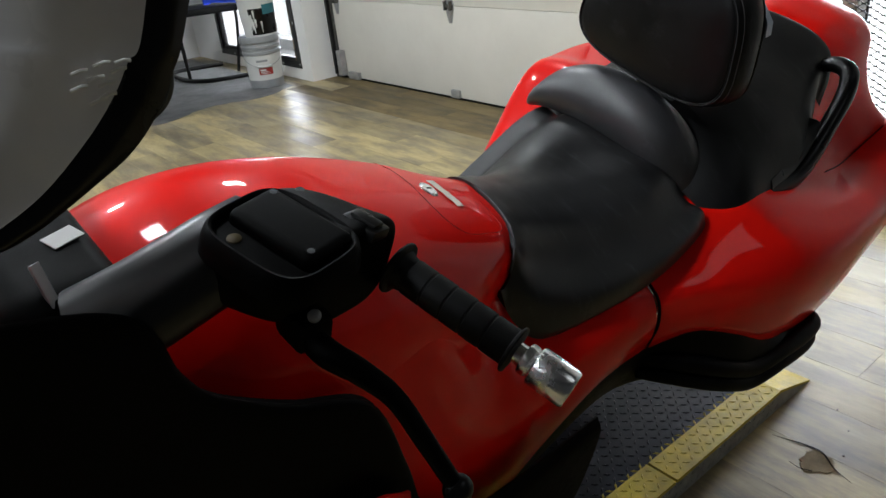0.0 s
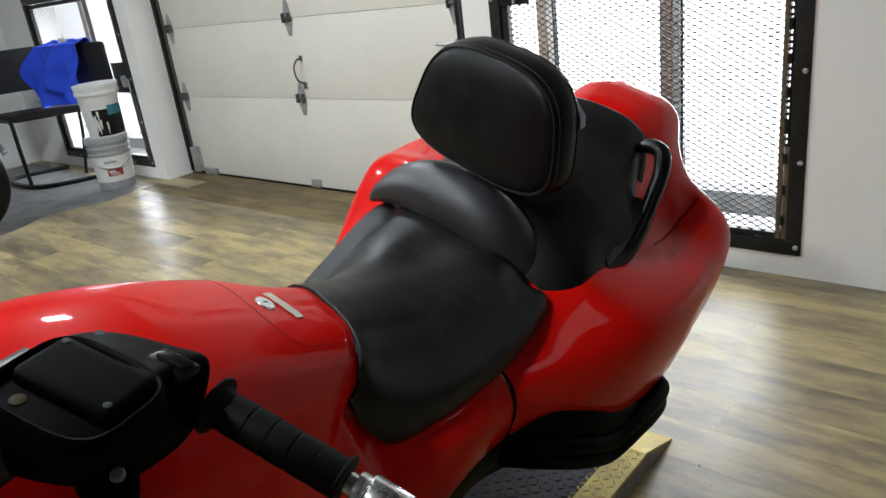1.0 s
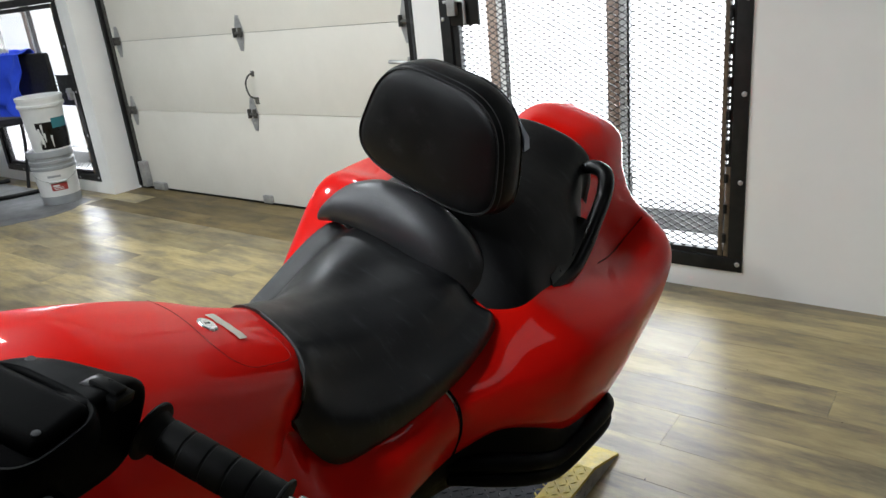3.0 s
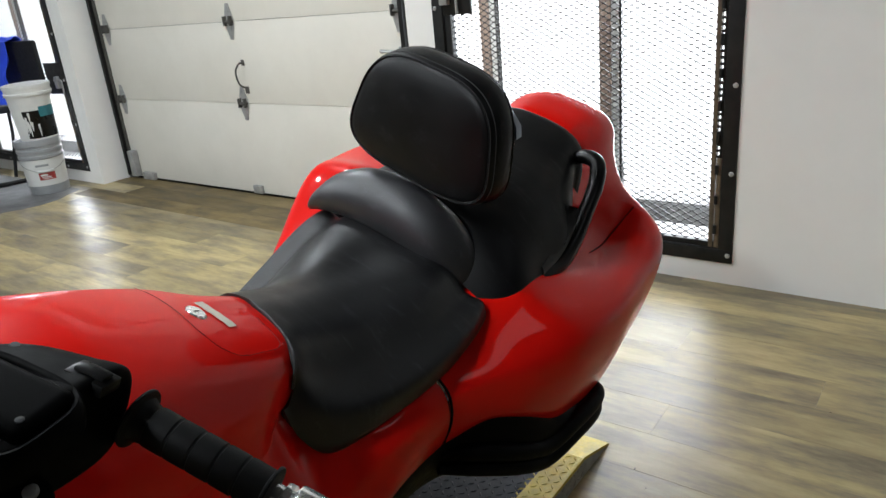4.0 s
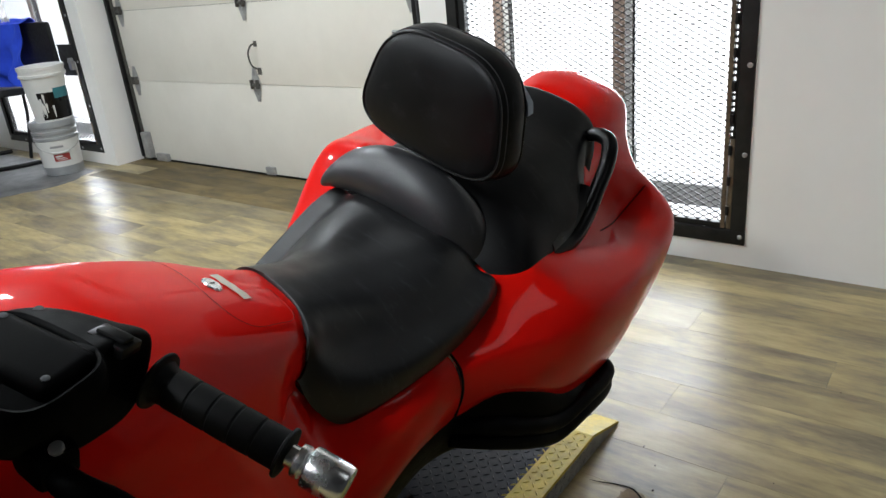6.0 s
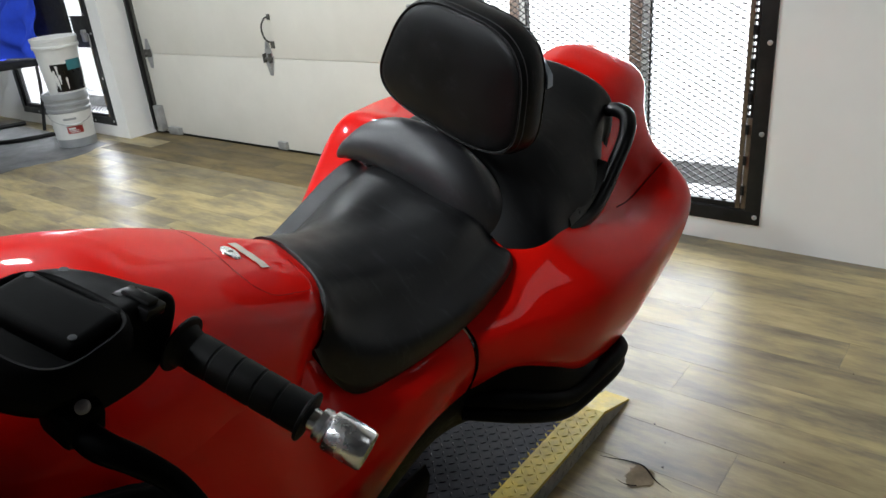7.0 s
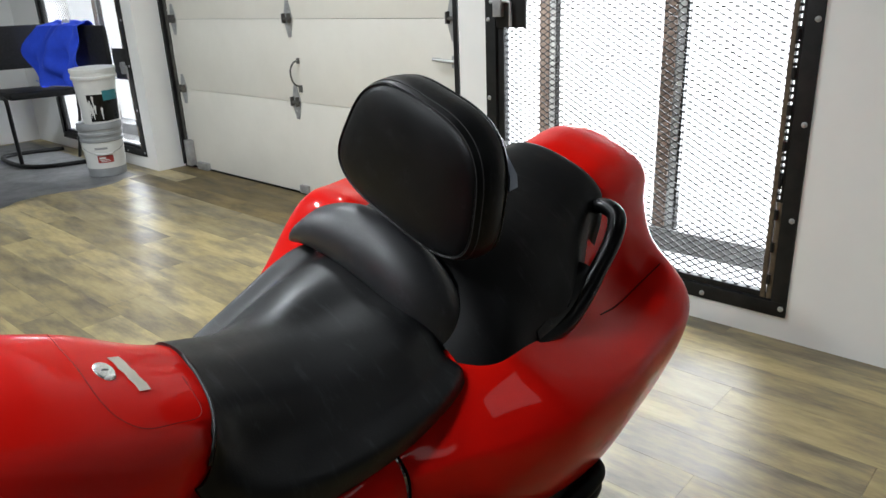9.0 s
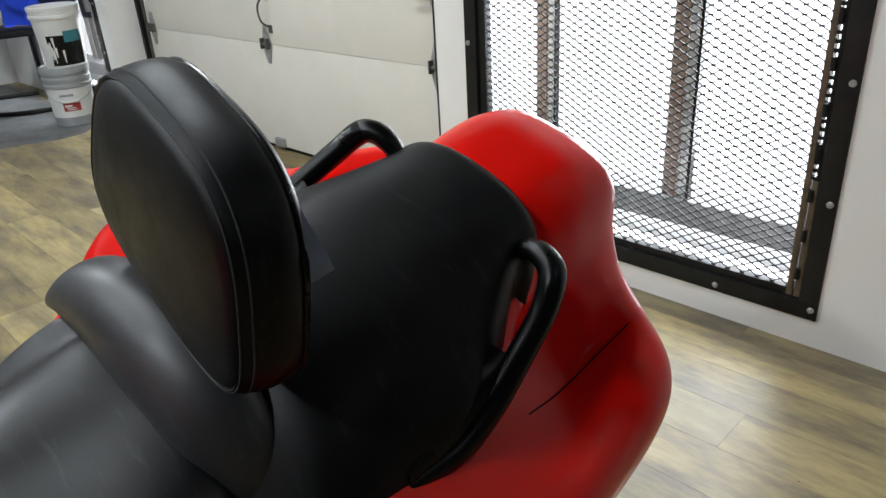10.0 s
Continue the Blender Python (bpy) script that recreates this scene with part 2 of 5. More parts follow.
def net(rows, nu, nv):
    """A smooth grid of points through a net of control points."""
    fine = [spline(r, nv) for r in rows]
    cols = np.array(fine).transpose(1, 0, 2)
    return np.array([spline(c, nu) for c in cols]).transpose(1, 0, 2)


def sheet(bm, grid, closed=False):
    vs = [[bm.verts.new(p) for p in row] for row in grid]
    for a, b in zip(vs, vs[1:]):
        n = len(a)
        for j in range(n if closed else n - 1):
            k = (j + 1) % n
            try:
                bm.faces.new((a[j], a[k], b[k], b[j]))
            except ValueError:
                pass
    return vs


def thicken(bm, depth):
    bmesh.ops.recalc_face_normals(bm, faces=bm.faces)
    bmesh.ops.solidify(bm, geom=list(bm.faces), thickness=depth)


def mirrored(half):
    """Half profile from the middle outwards (x, v, w) to a whole one."""
    return [(u, -v, w) for u, v, w in reversed(half[1:])] + list(half)


def tube(bm, points, radius, sides=12, n=None, radii=None, cap=True):
    pts = spline(points, n) if n else np.array(points, float)
    m = len(pts)
    rad = spline([(r,) for r in radii], m)[:, 0] if radii else [radius] * m
    up = Vector((0, 0, 1))
    rings = []
    prev = None
    for i, p in enumerate(pts):
        d = Vector((pts[min(i + 1, m - 1)] - pts[max(i - 1, 0)]).tolist()).normalized()
        if prev is None:
            side = d.cross(up if abs(d.z) < 0.9 else Vector((1, 0, 0))).normalized()
        else:
            side = (prev - d * prev.dot(d)).normalized()
        prev = side
        top = side.cross(d)
        rings.append([Vector(p.tolist()) + float(rad[i]) * (math.cos(2 * math.pi * k / sides) * side + math.sin(2 * math.pi * k / sides) * top) for k in range(sides)])
    vs = sheet(bm, rings, True)
    if cap:
        bm.faces.new(vs[0])
        bm.faces.new(list(reversed(vs[-1])))
    return vs


def lathe(bm, profile, sides=32, m=None, cap=True):
    """Turns (radius, height) rows round z, then places them with m."""
    m = m or Matrix.Identity(4)
    rings = [[m @ Vector((r * math.cos(2 * math.pi * k / sides), r * math.sin(2 * math.pi * k / sides), z)) for k in range(sides)] for r, z in profile]
    vs = sheet(bm, rings, True)
    if cap:
        if profile[0][0] > 1e-5:
            bm.faces.new(vs[0])
        if profile[-1][0] > 1e-5:
            bm.faces.new(vs[-1])
    return vs


def aim2(p, z, y):
    """A pose at p whose z runs along z and whose y lies nearest to y."""
    z = Vector(z).normalized()
    x = Vector(y).cross(z).normalized()
    m = Matrix((x, z.cross(x), z)).transposed().to_4x4()
    return Matrix.Translation(p) @ m


def aim(p, d):
    """A pose at p whose z runs along d."""
    return Matrix.Translation(p) @ Vector(d).to_track_quat("Z", "Y").to_matrix().to_4x4()


# ---- the room ----
DOOR_A, DOOR_B = 3.22, 6.06      # opening of the sectional door
RW = (1.84, 3.075, 0.082, 1.35)  # barred opening by the wall's end
LW = (6.20, 7.66, 0.083, 1.35)  # barred opening by the bucket
TOP = 2.41
bm = boxes((WX, WX + 0.24, RIGHT, RW[0], 0, CEIL), (WX, WX + 0.24, RW[0], RW[1], 0, RW[2]), (WX, WX + 0.24, RW[0], RW[1], RW[3], CEIL),
           (WX, WX + 0.24, RW[1], DOOR_A, 0, CEIL), (WX, WX + 0.24, DOOR_A, DOOR_B, TOP, CEIL), (WX, WX + 0.24, DOOR_B, LW[0], 0, CEIL),
           (WX, WX + 0.24, LW[0], LW[1], 0, LW[2]), (WX, WX + 0.24, LW[0], LW[1], LW[3], CEIL), (WX, WX + 0.24, LW[1], LEFT + 0.2, 0, CEIL))
tagged(part("wall_east", bm, WALL, smooth=False), "white painted street wall with door and barred openings", "wall", kind="structure")
tagged(part("wall_north", boxes((BACK, WX, LEFT, LEFT + 0.2, 0, CEIL)), WALL, smooth=False), "white painted side wall behind the chair", "wall", kind="structure")
# unseen closing walls, darkened to hold back fill light
tagged(part("wall_south", boxes((BACK, WX, RIGHT - 0.2, RIGHT, 0, CEIL)), UNSEENDARK, smooth=False), "unseen end wall of the shop, dark to cut bounce light", "wall", kind="structure")
tagged(part("wall_west", boxes((BACK - 0.2, BACK, RIGHT - 0.2, LEFT + 0.2, 0, CEIL)), UNSEENDARK, smooth=False), "unseen rear wall of the shop, dark to cut bounce light", "wall", kind="structure")
tagged(part("wall_pier", boxes((4.136, WX - 0.002, 0.55, 1.165, 0, CEIL), bevel=0.004), WALL, smooth=False), "white painted wall pier standing proud", "wall pier", kind="structure")
tagged(part("ceiling", boxes((BACK - 0.2, WX + 0.24, RIGHT - 0.2, LEFT + 0.2, CEIL, CEIL + 0.12)), UNSEENDARK, smooth=False), "unseen ceiling, dark to cut bounce light", "ceiling", kind="structure")

# ---- ground outside and the shop front beyond the bars ----
tagged(part("ground", boxes((WX + 0.2, 9.0, -4, 11, -0.13, -0.03)), CONCRETE, smooth=False), "pale concrete ground outside the openings", "ground", kind="structure")
tagged(part("backdrop", boxes((5.62, 5.66, -3.5, 11, -0.1, 4.5)), DAYLIGHT, smooth=False), "bright overcast daylight beyond the openings", "backdrop", kind="structure")


def outer_window(name, posts, y0, y1):
    """A shop window: brown posts on a grey sill, beside each two strips imitating a reflection."""
    top = empty(name)
    part("window_sill", boxes((5.13, 5.27, y0, y1, 0.06, 0.155), bevel=0.006), SILLGREY, top, "grey painted sill")
    for x, y in posts:
        post = part("mullion", boxes((x, x + 0.06, y - 0.027, y + 0.027, 0.14, 2.3), bevel=0.004), BROWNSTEEL, top, "brown window post")
        # pale and dark strips stand in for a reflection beside the post
        part("channel", boxes((x + 0.006, x + 0.03, y - 0.062, y - 0.028, 0.14, 2.3), bevel=0.002), STEEL, post, "pale strip imitating a reflection")
        part("gasket", boxes((x + 0.004, x + 0.03, y - 0.073, y - 0.0625, 0.14, 2.3)), GLOSSBLACK, post, "dark line of the imitated reflection")
    tagged(top, "brown framed shop window behind the bars", "window", kind="structure")


outer_window("window_1", ((5.15, 2.512), (5.40, 3.27), (5.2, 1.45)), 1.2, 3.7)
outer_window("window_2", ((5.2, 7.75), (5.2, 5.9)), 5.6, 8.2)


# ---- sectional garage door ----
def garage_door():
    top = empty("garage_door", pose(DX, 0, 0))
    y0, y1 = 3.385, 6.0
    seams = [0.012, 0.554, 1.011, 1.468, 1.925, 2.40]
    for a, b in zip(seams, seams[1:]):
        part("door_section", boxes((0, 0.045, y0, y1, a + 0.0012, b - 0.0012), bevel=0.0008), DOORPAINT, top)
    for z in seams[1:-1]:
        part("section_joint", boxes((0.02, 0.04, y0, y1, z - 0.004, z + 0.004)), TRACKGREY, top, smooth=False)
    part("bottom_seal", boxes((-0.004, 0.05, y0, y1, 0.0, 0.0135), bevel=0.004), RUBBER, top, "black rubber seal")
    for side in (y0, y1):
        s = 1 if side == y1 else -1
        bm = bmesh.new()
        box(bm, -0.055, -0.05, side - 0.01, side + 0.012, 0.03, 2.2)
        box(bm, -0.055, -0.012, side + 0.008 * s, side + 0.012 * s, 0.03, 2.2)
        part("track", bm, BLACKSTEEL, top, smooth=False)
        part("edge_seal", boxes((-0.02, -0.001, side - 0.004 * s, side + 0.055 * s, 0.0, 2.40), bevel=0.003), TRACKGREY, top)
    for z in seams[1:-1]:
        for y in (5.935, 4.663, 3.439):
            hinge(top, y, z)
    bm = bmesh.new()
    box(bm, -0.03, -0.002, 5.74, 5.87, 0.004, 0.055, 0.003)
    part("bottom_bracket", bm, STEEL, top)
    part("roller_bracket", boxes((-0.045, -0.002, 5.92, 5.985, 0.02, 0.20), bevel=0.004), STEEL, top)
    part("foot_bracket", boxes((-0.022, -0.001, 4.625, 4.70, 0.012, 0.06), bevel=0.003), STEEL, top)
    bm = bmesh.new()
    tube(bm, [(-0.002, 4.612, 0.785), (-0.034, 4.614, 0.78), (-0.048, 4.632, 0.735), (-0.04, 4.626, 0.67), (-0.002, 4.612, 0.64)], 0.0052, 8, 20)
    box(bm, -0.006, 0.0, 4.600, 4.625, 0.770, 0.802, 0.002)
    box(bm, -0.006, 0.0, 4.598, 4.628, 0.612, 0.652, 0.002)
    part("lift_handle", bm, TRACKGREY, top, "dark metal lift handle")
    bm = bmesh.new()
    box(bm, -0.018, -0.001, 3.40, 3.445, 0.795, 0.85, 0.004)
    tube(bm, [(-0.016, 3.43, 0.822), (-0.034, 3.48, 0.828), (-0.034, 3.545, 0.832)], 0.009, 8)
    part("slide_bolt", bm, STEEL, top, "grey metal slide bolt")
    return tagged(top, "cream sectional garage door with steel hinges, closed", "garage door", kind="structure")


def hinge(top, y, z):
    bm = bmesh.new()
    # two tapered leaves and a knuckle
    for s in (1, -1):
        low = [(y - 0.040, z + 0.004 * s), (y + 0.040, z + 0.004 * s), (y + 0.012, z + 0.098 * s), (y - 0.012, z + 0.098 * s)]
        front = [bm.verts.new((-0.005, py, pz)) for py, pz in low]
        rear = [bm.verts.new((-0.001, py, pz)) for py, pz in low]
        bm.faces.new(front)
        bm.faces.new(rear[::-1])
        for k in range(4):
            bm.faces.new((front[k], rear[k], rear[(k + 1) % 4], front[(k + 1) % 4]))
    for s in (1, -1):
        for d in (0.03, 0.055):
            lathe(bm, [(0.0055, 0), (0.0055, 0.003), (0.003, 0.005)], 8, aim((-0.005, y, z + d * s), (-1, 0, 0)))
    leaves = part("hinge", bm, STEEL, top)
    bm = bmesh.new()
    tube(bm, [(-0.012, y - 0.034, z), (-0.012, y + 0.034, z)], 0.010, 10)
    box(bm, -0.028, -0.002, y - 0.028, y - 0.02, z - 0.022, z + 0.03)
    box(bm, -0.028, -0.002, y + 0.02, y + 0.028, z - 0.022, z + 0.03)
    part("hinge_knuckle", bm, TRACKGREY, leaves)


garage_door()


# ---- barred openings with expanded metal ----
def grille(name, y0, y1, z0, z1, lock_side, wire, knot):
    top = empty(name, pose(WX, 0, 0))
    f = 0.05
    for nm, b in (("frame_rail", (y0, y1, z0, z0 + f)), ("frame_rail", (y0, y1, z1 - f, z1)), ("frame_stile", (y0, y0 + f, z0 + f, z1 - f)), ("frame_stile", (y1 - f, y1, z0 + f, z1 - f))):
        part(nm, boxes((-0.007, 0.03, *b), bevel=0.002), BLACKSTEEL, top)
    # hinged inner leaf
    a, b, c, d = y0 + f + 0.003, y1 - f - 0.003, z0 + f + 0.003, z1 - f - 0.003
    g = 0.03
    for nm, q in (("leaf_rail", (a, b, c, c + 0.02)), ("leaf_rail", (a, b, d - g, d)), ("leaf_stile", (a + 0.0205, a + 0.034, c, d)), ("leaf_stile", (b - g, b, c, d))):
        part(nm, boxes((0.004, 0.034, *q), bevel=0.002), BLACKSTEEL, top)
    # hinge gap with its brown filler and knuckles
    hy = a - 0.0005
    part("gap_filler", boxes((0.001, 0.020, hy, hy + 0.016, c, c + 0.33), bevel=0.002), RUST, top, "rusty brown filler strip")
    part("hinge_strip", boxes((0.001, 0.016, hy + 0.0205, hy + 0.036, c, d), bevel=0.002), RUST, top, "rusty brown hinge strip")
    for z in np.arange(c + 0.07, d, 0.11):
        bm = bmesh.new()
        tube(bm, [(-0.002, hy + 0.014, z - 0.016), (-0.002, hy + 0.014, z + 0.016)], 0.0065, 10)
        part("knuckle", bm, BLACKSTEEL, top)
    for z in np.arange(c + 0.33, d, 0.021):
        part("gap_rung", boxes((0.004, 0.018, hy, hy + 0.020, z, z + 0.009)), BLACKSTEEL, top, smooth=False)
    part("gap_bar", boxes((0.0015, 0.018, hy, hy + 0.0095, c + 0.33, d), bevel=0.001), BLACKSTEEL, top)
    a += 0.036
    # expanded metal
    LW_, SW_ = 0.042, 0.0115
    n, k = int((b - a) / (LW_ / 2)), int((d - c) / SW_)
    verts, faces = [], []
    def strand(p, q, h=wire, t=0.6 * wire):
        i = len(verts)
        for (yy, zz) in (p, q):
            verts.extend([(0.012 - t, yy, zz - h / 2), (0.012 + t, yy, zz - h / 2), (0.012 + t, yy, zz + h / 2), (0.012 - t, yy, zz + h / 2)])
        for j in range(4):
            m2 = (j + 1) % 4
            faces.append((i + j, i + m2, i + 4 + m2, i + 4 + j))
    for row in range(k):
        zc = c + (row + 0.5) * SW_
        for j in range(n):
            u0, u1 = a + j * LW_ / 2, a + (j + 1) * LW_ / 2
            up = SW_ / 2 * (1 if (j + row) % 2 == 0 else -1)
            strand((u0, zc - up), (u1, zc + up))
            if up > 0:
                strand((u1 - 0.0055, zc + up), (u1 + 0.0055, zc + up), knot, 0.0024)
    me = bpy.data.meshes.new("expanded_metal")
    me.from_pydata(verts, [], faces)
    me.materials.append(BLACKSTEEL)
    ob = new("expanded_metal", me)
    ob.parent = top
    ob["label"] = "black expanded metal mesh"
    for z in np.linspace(z0 + 0.03, z1 - 0.03, 5):
        for y in (y0 + 0.016, y1 - 0.016):
            bm = bmesh.new()
            lathe(bm, [(0.009, 0), (0.009, 0.002), (0.006, 0.005), (0.0, 0.006)], 12, aim((-0.007, y, z), (-1, 0, 0)))
            part("screw", bm, STEEL, top)
    for y in np.linspace(y0 + 0.28, y1 - 0.28, 3):
        bm = bmesh.new()
        lathe(bm, [(0.009, 0), (0.009, 0.002), (0.006, 0.005), (0.0, 0.006)], 12, aim((-0.007, y, z0 + 0.02), (-1, 0, 0)))
        part("screw", bm, STEEL, top)
    # lock plate, latch bolt and padlock loop
    y, z = (y1 - 0.105, z0 + 0.957) if lock_side > 0 else (y0 + 0.06, z0 + 0.59)
    pa, pb = (y - 0.09, y + 0.05) if lock_side > 0 else (y - 0.03, y + 0.185)
    part("lock_plate", boxes((-0.009, 0.002, pa, pb, z - 0.05, z + 0.16), bevel=0.002), BLACKSTEEL, top)
    bm = bmesh.new()
    box(bm, -0.03, -0.004, y + 0.01, y + 0.05, z - 0.01, z + 0.07, 0.004)
    tube(bm, [(-0.02, y + 0.07, z + 0.045), (-0.02, y - 0.02, z + 0.045), (-0.022, y - 0.03, z + 0.02), (-0.022, y - 0.03, z - 0.045)], 0.006, 8, 16)
    part("latch", bm, STEEL, top, "grey metal sliding latch")
    return tagged(top, "black steel grille with expanded metal mesh, locked", "grille", "barred openings", "structure")


grille("window_grille_1", *RW, 1, 0.0030, 0.0046)
grille("window_grille_2", *LW, -1, 0.0027, 0.0030)


# ---- red touring motorcycle on its side stand ----
# its own axes: u rearwards, v to its right, w up, leaning on the stand
BIKE = Matrix.Translation((0, 2.20, 0)) @ pose(0, 0, 0, 20)
bike = empty("motorcycle", BIKE)
tagged(bike, "red touring motorcycle with black seat, leaning on its stand", "motorcycle")


# the front end's own axes, set into those of the motorcycle
FRONT = Matrix(((1.0319, -0.0742, 0.1881, -0.2775), (-0.0371, 0.9609, 0.2157, -0.064), (0.0471, -0.0004, 0.8686, -0.0608), (0, 0, 0, 1)))


def skin(name, rows, material, depth=0.004, nu=40, nv=60, label="", mirror=True, parent=None, axes=None):
    """A moulded panel through control rows (half profiles when mirrored)."""
    bm = bmesh.new()
    sheet(bm, net([mirrored(r) if mirror else r for r in rows], nu, nv))
    if axes is not None:
        bm.transform(axes)
    if depth:
        thicken(bm, depth)
    return part(name, bm, material, parent or bike, label, flat_angle=60)


def at(u, *vw):
    return [(u, v, w) for v, w in vw]


def aside(rows, c):
    """Whole profiles from near halves, mirrored about v = c."""
    return [[(u, 2 * c - v, w) for u, v, w in reversed(r[1:])] + list(r) for r in rows]


def near(u, *vw):
    return [(u, -v, w) for v, w in vw]


def ease(a, b, x):
    x = max(0.0, min(1.0, (x - a) / (b - a)))
    return x * x * (3 - 2 * x)


# tank cover
TANK = [
    [(2.20, 0.0, 0.888), (2.20, -0.045, 0.883), (2.20, -0.085, 0.868), (2.20, -0.115, 0.848), (2.20, -0.135, 0.825), (2.20, -0.14, 0.80)],
    [(2.30, 0.0, 0.918), (2.30, -0.052, 0.913), (2.30, -0.10, 0.893), (2.30, -0.14, 0.866), (2.30, -0.16, 0.835), (2.30, -0.168, 0.80)],
    [(2.38, 0.0, 0.923), (2.38, -0.055, 0.918), (2.38, -0.105, 0.897), (2.38, -0.145, 0.863), (2.38, -0.168, 0.82), (2.38, -0.18, 0.77)],
    [(2.47, 0.0, 0.909), (2.47, -0.05, 0.904), (2.47, -0.10, 0.884), (2.47, -0.14, 0.848), (2.47, -0.165, 0.80), (2.47, -0.18, 0.745)],
    [(2.56, 0.0, 0.878), (2.56, -0.045, 0.874), (2.56, -0.092, 0.857), (2.56, -0.13, 0.822), (2.56, -0.152, 0.78), (2.56, -0.168, 0.735)],
    [(2.64, 0.0, 0.843), (2.64, -0.040, 0.840), (2.64, -0.082, 0.828), (2.64, -0.115, 0.803), (2.64, -0.134, 0.768), (2.635, -0.148, 0.725)],
    [(2.70, 0.0, 0.815), (2.70, -0.035, 0.814), (2.70, -0.072, 0.807), (2.70, -0.103, 0.788), (2.695, -0.114, 0.752), (2.67, -0.122, 0.715)],
    [(2.745, 0.0, 0.793), (2.745, -0.035, 0.792), (2.743, -0.07, 0.787), (2.738, -0.096, 0.765), (2.725, -0.106, 0.735), (2.70, -0.115, 0.70)],
]
# it falls away sooner on the far side, next to the seat
TANK = [[(u, v, w - 0.020 * ease(0.035, 0.085, v) * ease(2.62, 2.72, u)) for u, v, w in r] for r in aside(TANK, 0.0)]
skin("tank_cover", TANK, RED, nu=70, nv=90, label="glossy red tank cover", mirror=False)

# lower side cowl under the seat's flank, and the tail with its broad shoulders
FLANK = [
    [(2.20, -0.135, 0.83), (2.19, -0.165, 0.78), (2.18, -0.19, 0.72), (2.18, -0.20, 0.66), (2.19, -0.20, 0.60), (2.20, -0.19, 0.54)],
    [(2.33, -0.16, 0.84), (2.325, -0.185, 0.78), (2.32, -0.208, 0.71), (2.32, -0.222, 0.64), (2.33, -0.226, 0.56), (2.34, -0.22, 0.48)],
    [(2.46, -0.155, 0.815), (2.455, -0.182, 0.76), (2.45, -0.21, 0.69), (2.45, -0.228, 0.61), (2.46, -0.234, 0.52), (2.47, -0.228, 0.42)],
    [(2.56, -0.14, 0.795), (2.555, -0.17, 0.745), (2.55, -0.20, 0.68), (2.55, -0.225, 0.60), (2.56, -0.232, 0.50), (2.58, -0.225, 0.40)],
    [(2.635, -0.122, 0.745), (2.632, -0.152, 0.70), (2.63, -0.192, 0.64), (2.635, -0.222, 0.58), (2.65, -0.23, 0.50), (2.67, -0.225, 0.42)],
    [(2.672, -0.112, 0.738), (2.672, -0.148, 0.690), (2.672, -0.192, 0.634), (2.678, -0.220, 0.584), (2.692, -0.228, 0.515), (2.71, -0.223, 0.448)],
    [(2.712, -0.120, 0.700), (2.71, -0.164, 0.655), (2.715, -0.198, 0.622), (2.72, -0.218, 0.585), (2.735, -0.225, 0.53), (2.75, -0.22, 0.475)],
    [(2.80, -0.172, 0.672), (2.80, -0.192, 0.662), (2.805, -0.212, 0.64), (2.81, -0.224, 0.61), (2.815, -0.228, 0.58), (2.82, -0.224, 0.55)],
    [(2.87, -0.182, 0.682), (2.87, -0.20, 0.674), (2.87, -0.216, 0.655), (2.872, -0.226, 0.63), (2.874, -0.228, 0.60), (2.876, -0.224, 0.568)],
    [(2.927, -0.187, 0.684), (2.927, -0.204, 0.676), (2.927, -0.219, 0.658), (2.927, -0.228, 0.635), (2.927, -0.23, 0.606), (2.927, -0.226, 0.575)],
]
skin("side_cowl", FLANK, RED, 0.004, 50, 40, "glossy red side cowl", mirror=False)
skin("side_cowl", [[(u, -v, w - 0.06 * ease(2.66, 2.82, u)) for u, v, w in r] for r in FLANK], RED, 0.004, 50, 40, "glossy red side cowl", mirror=False)

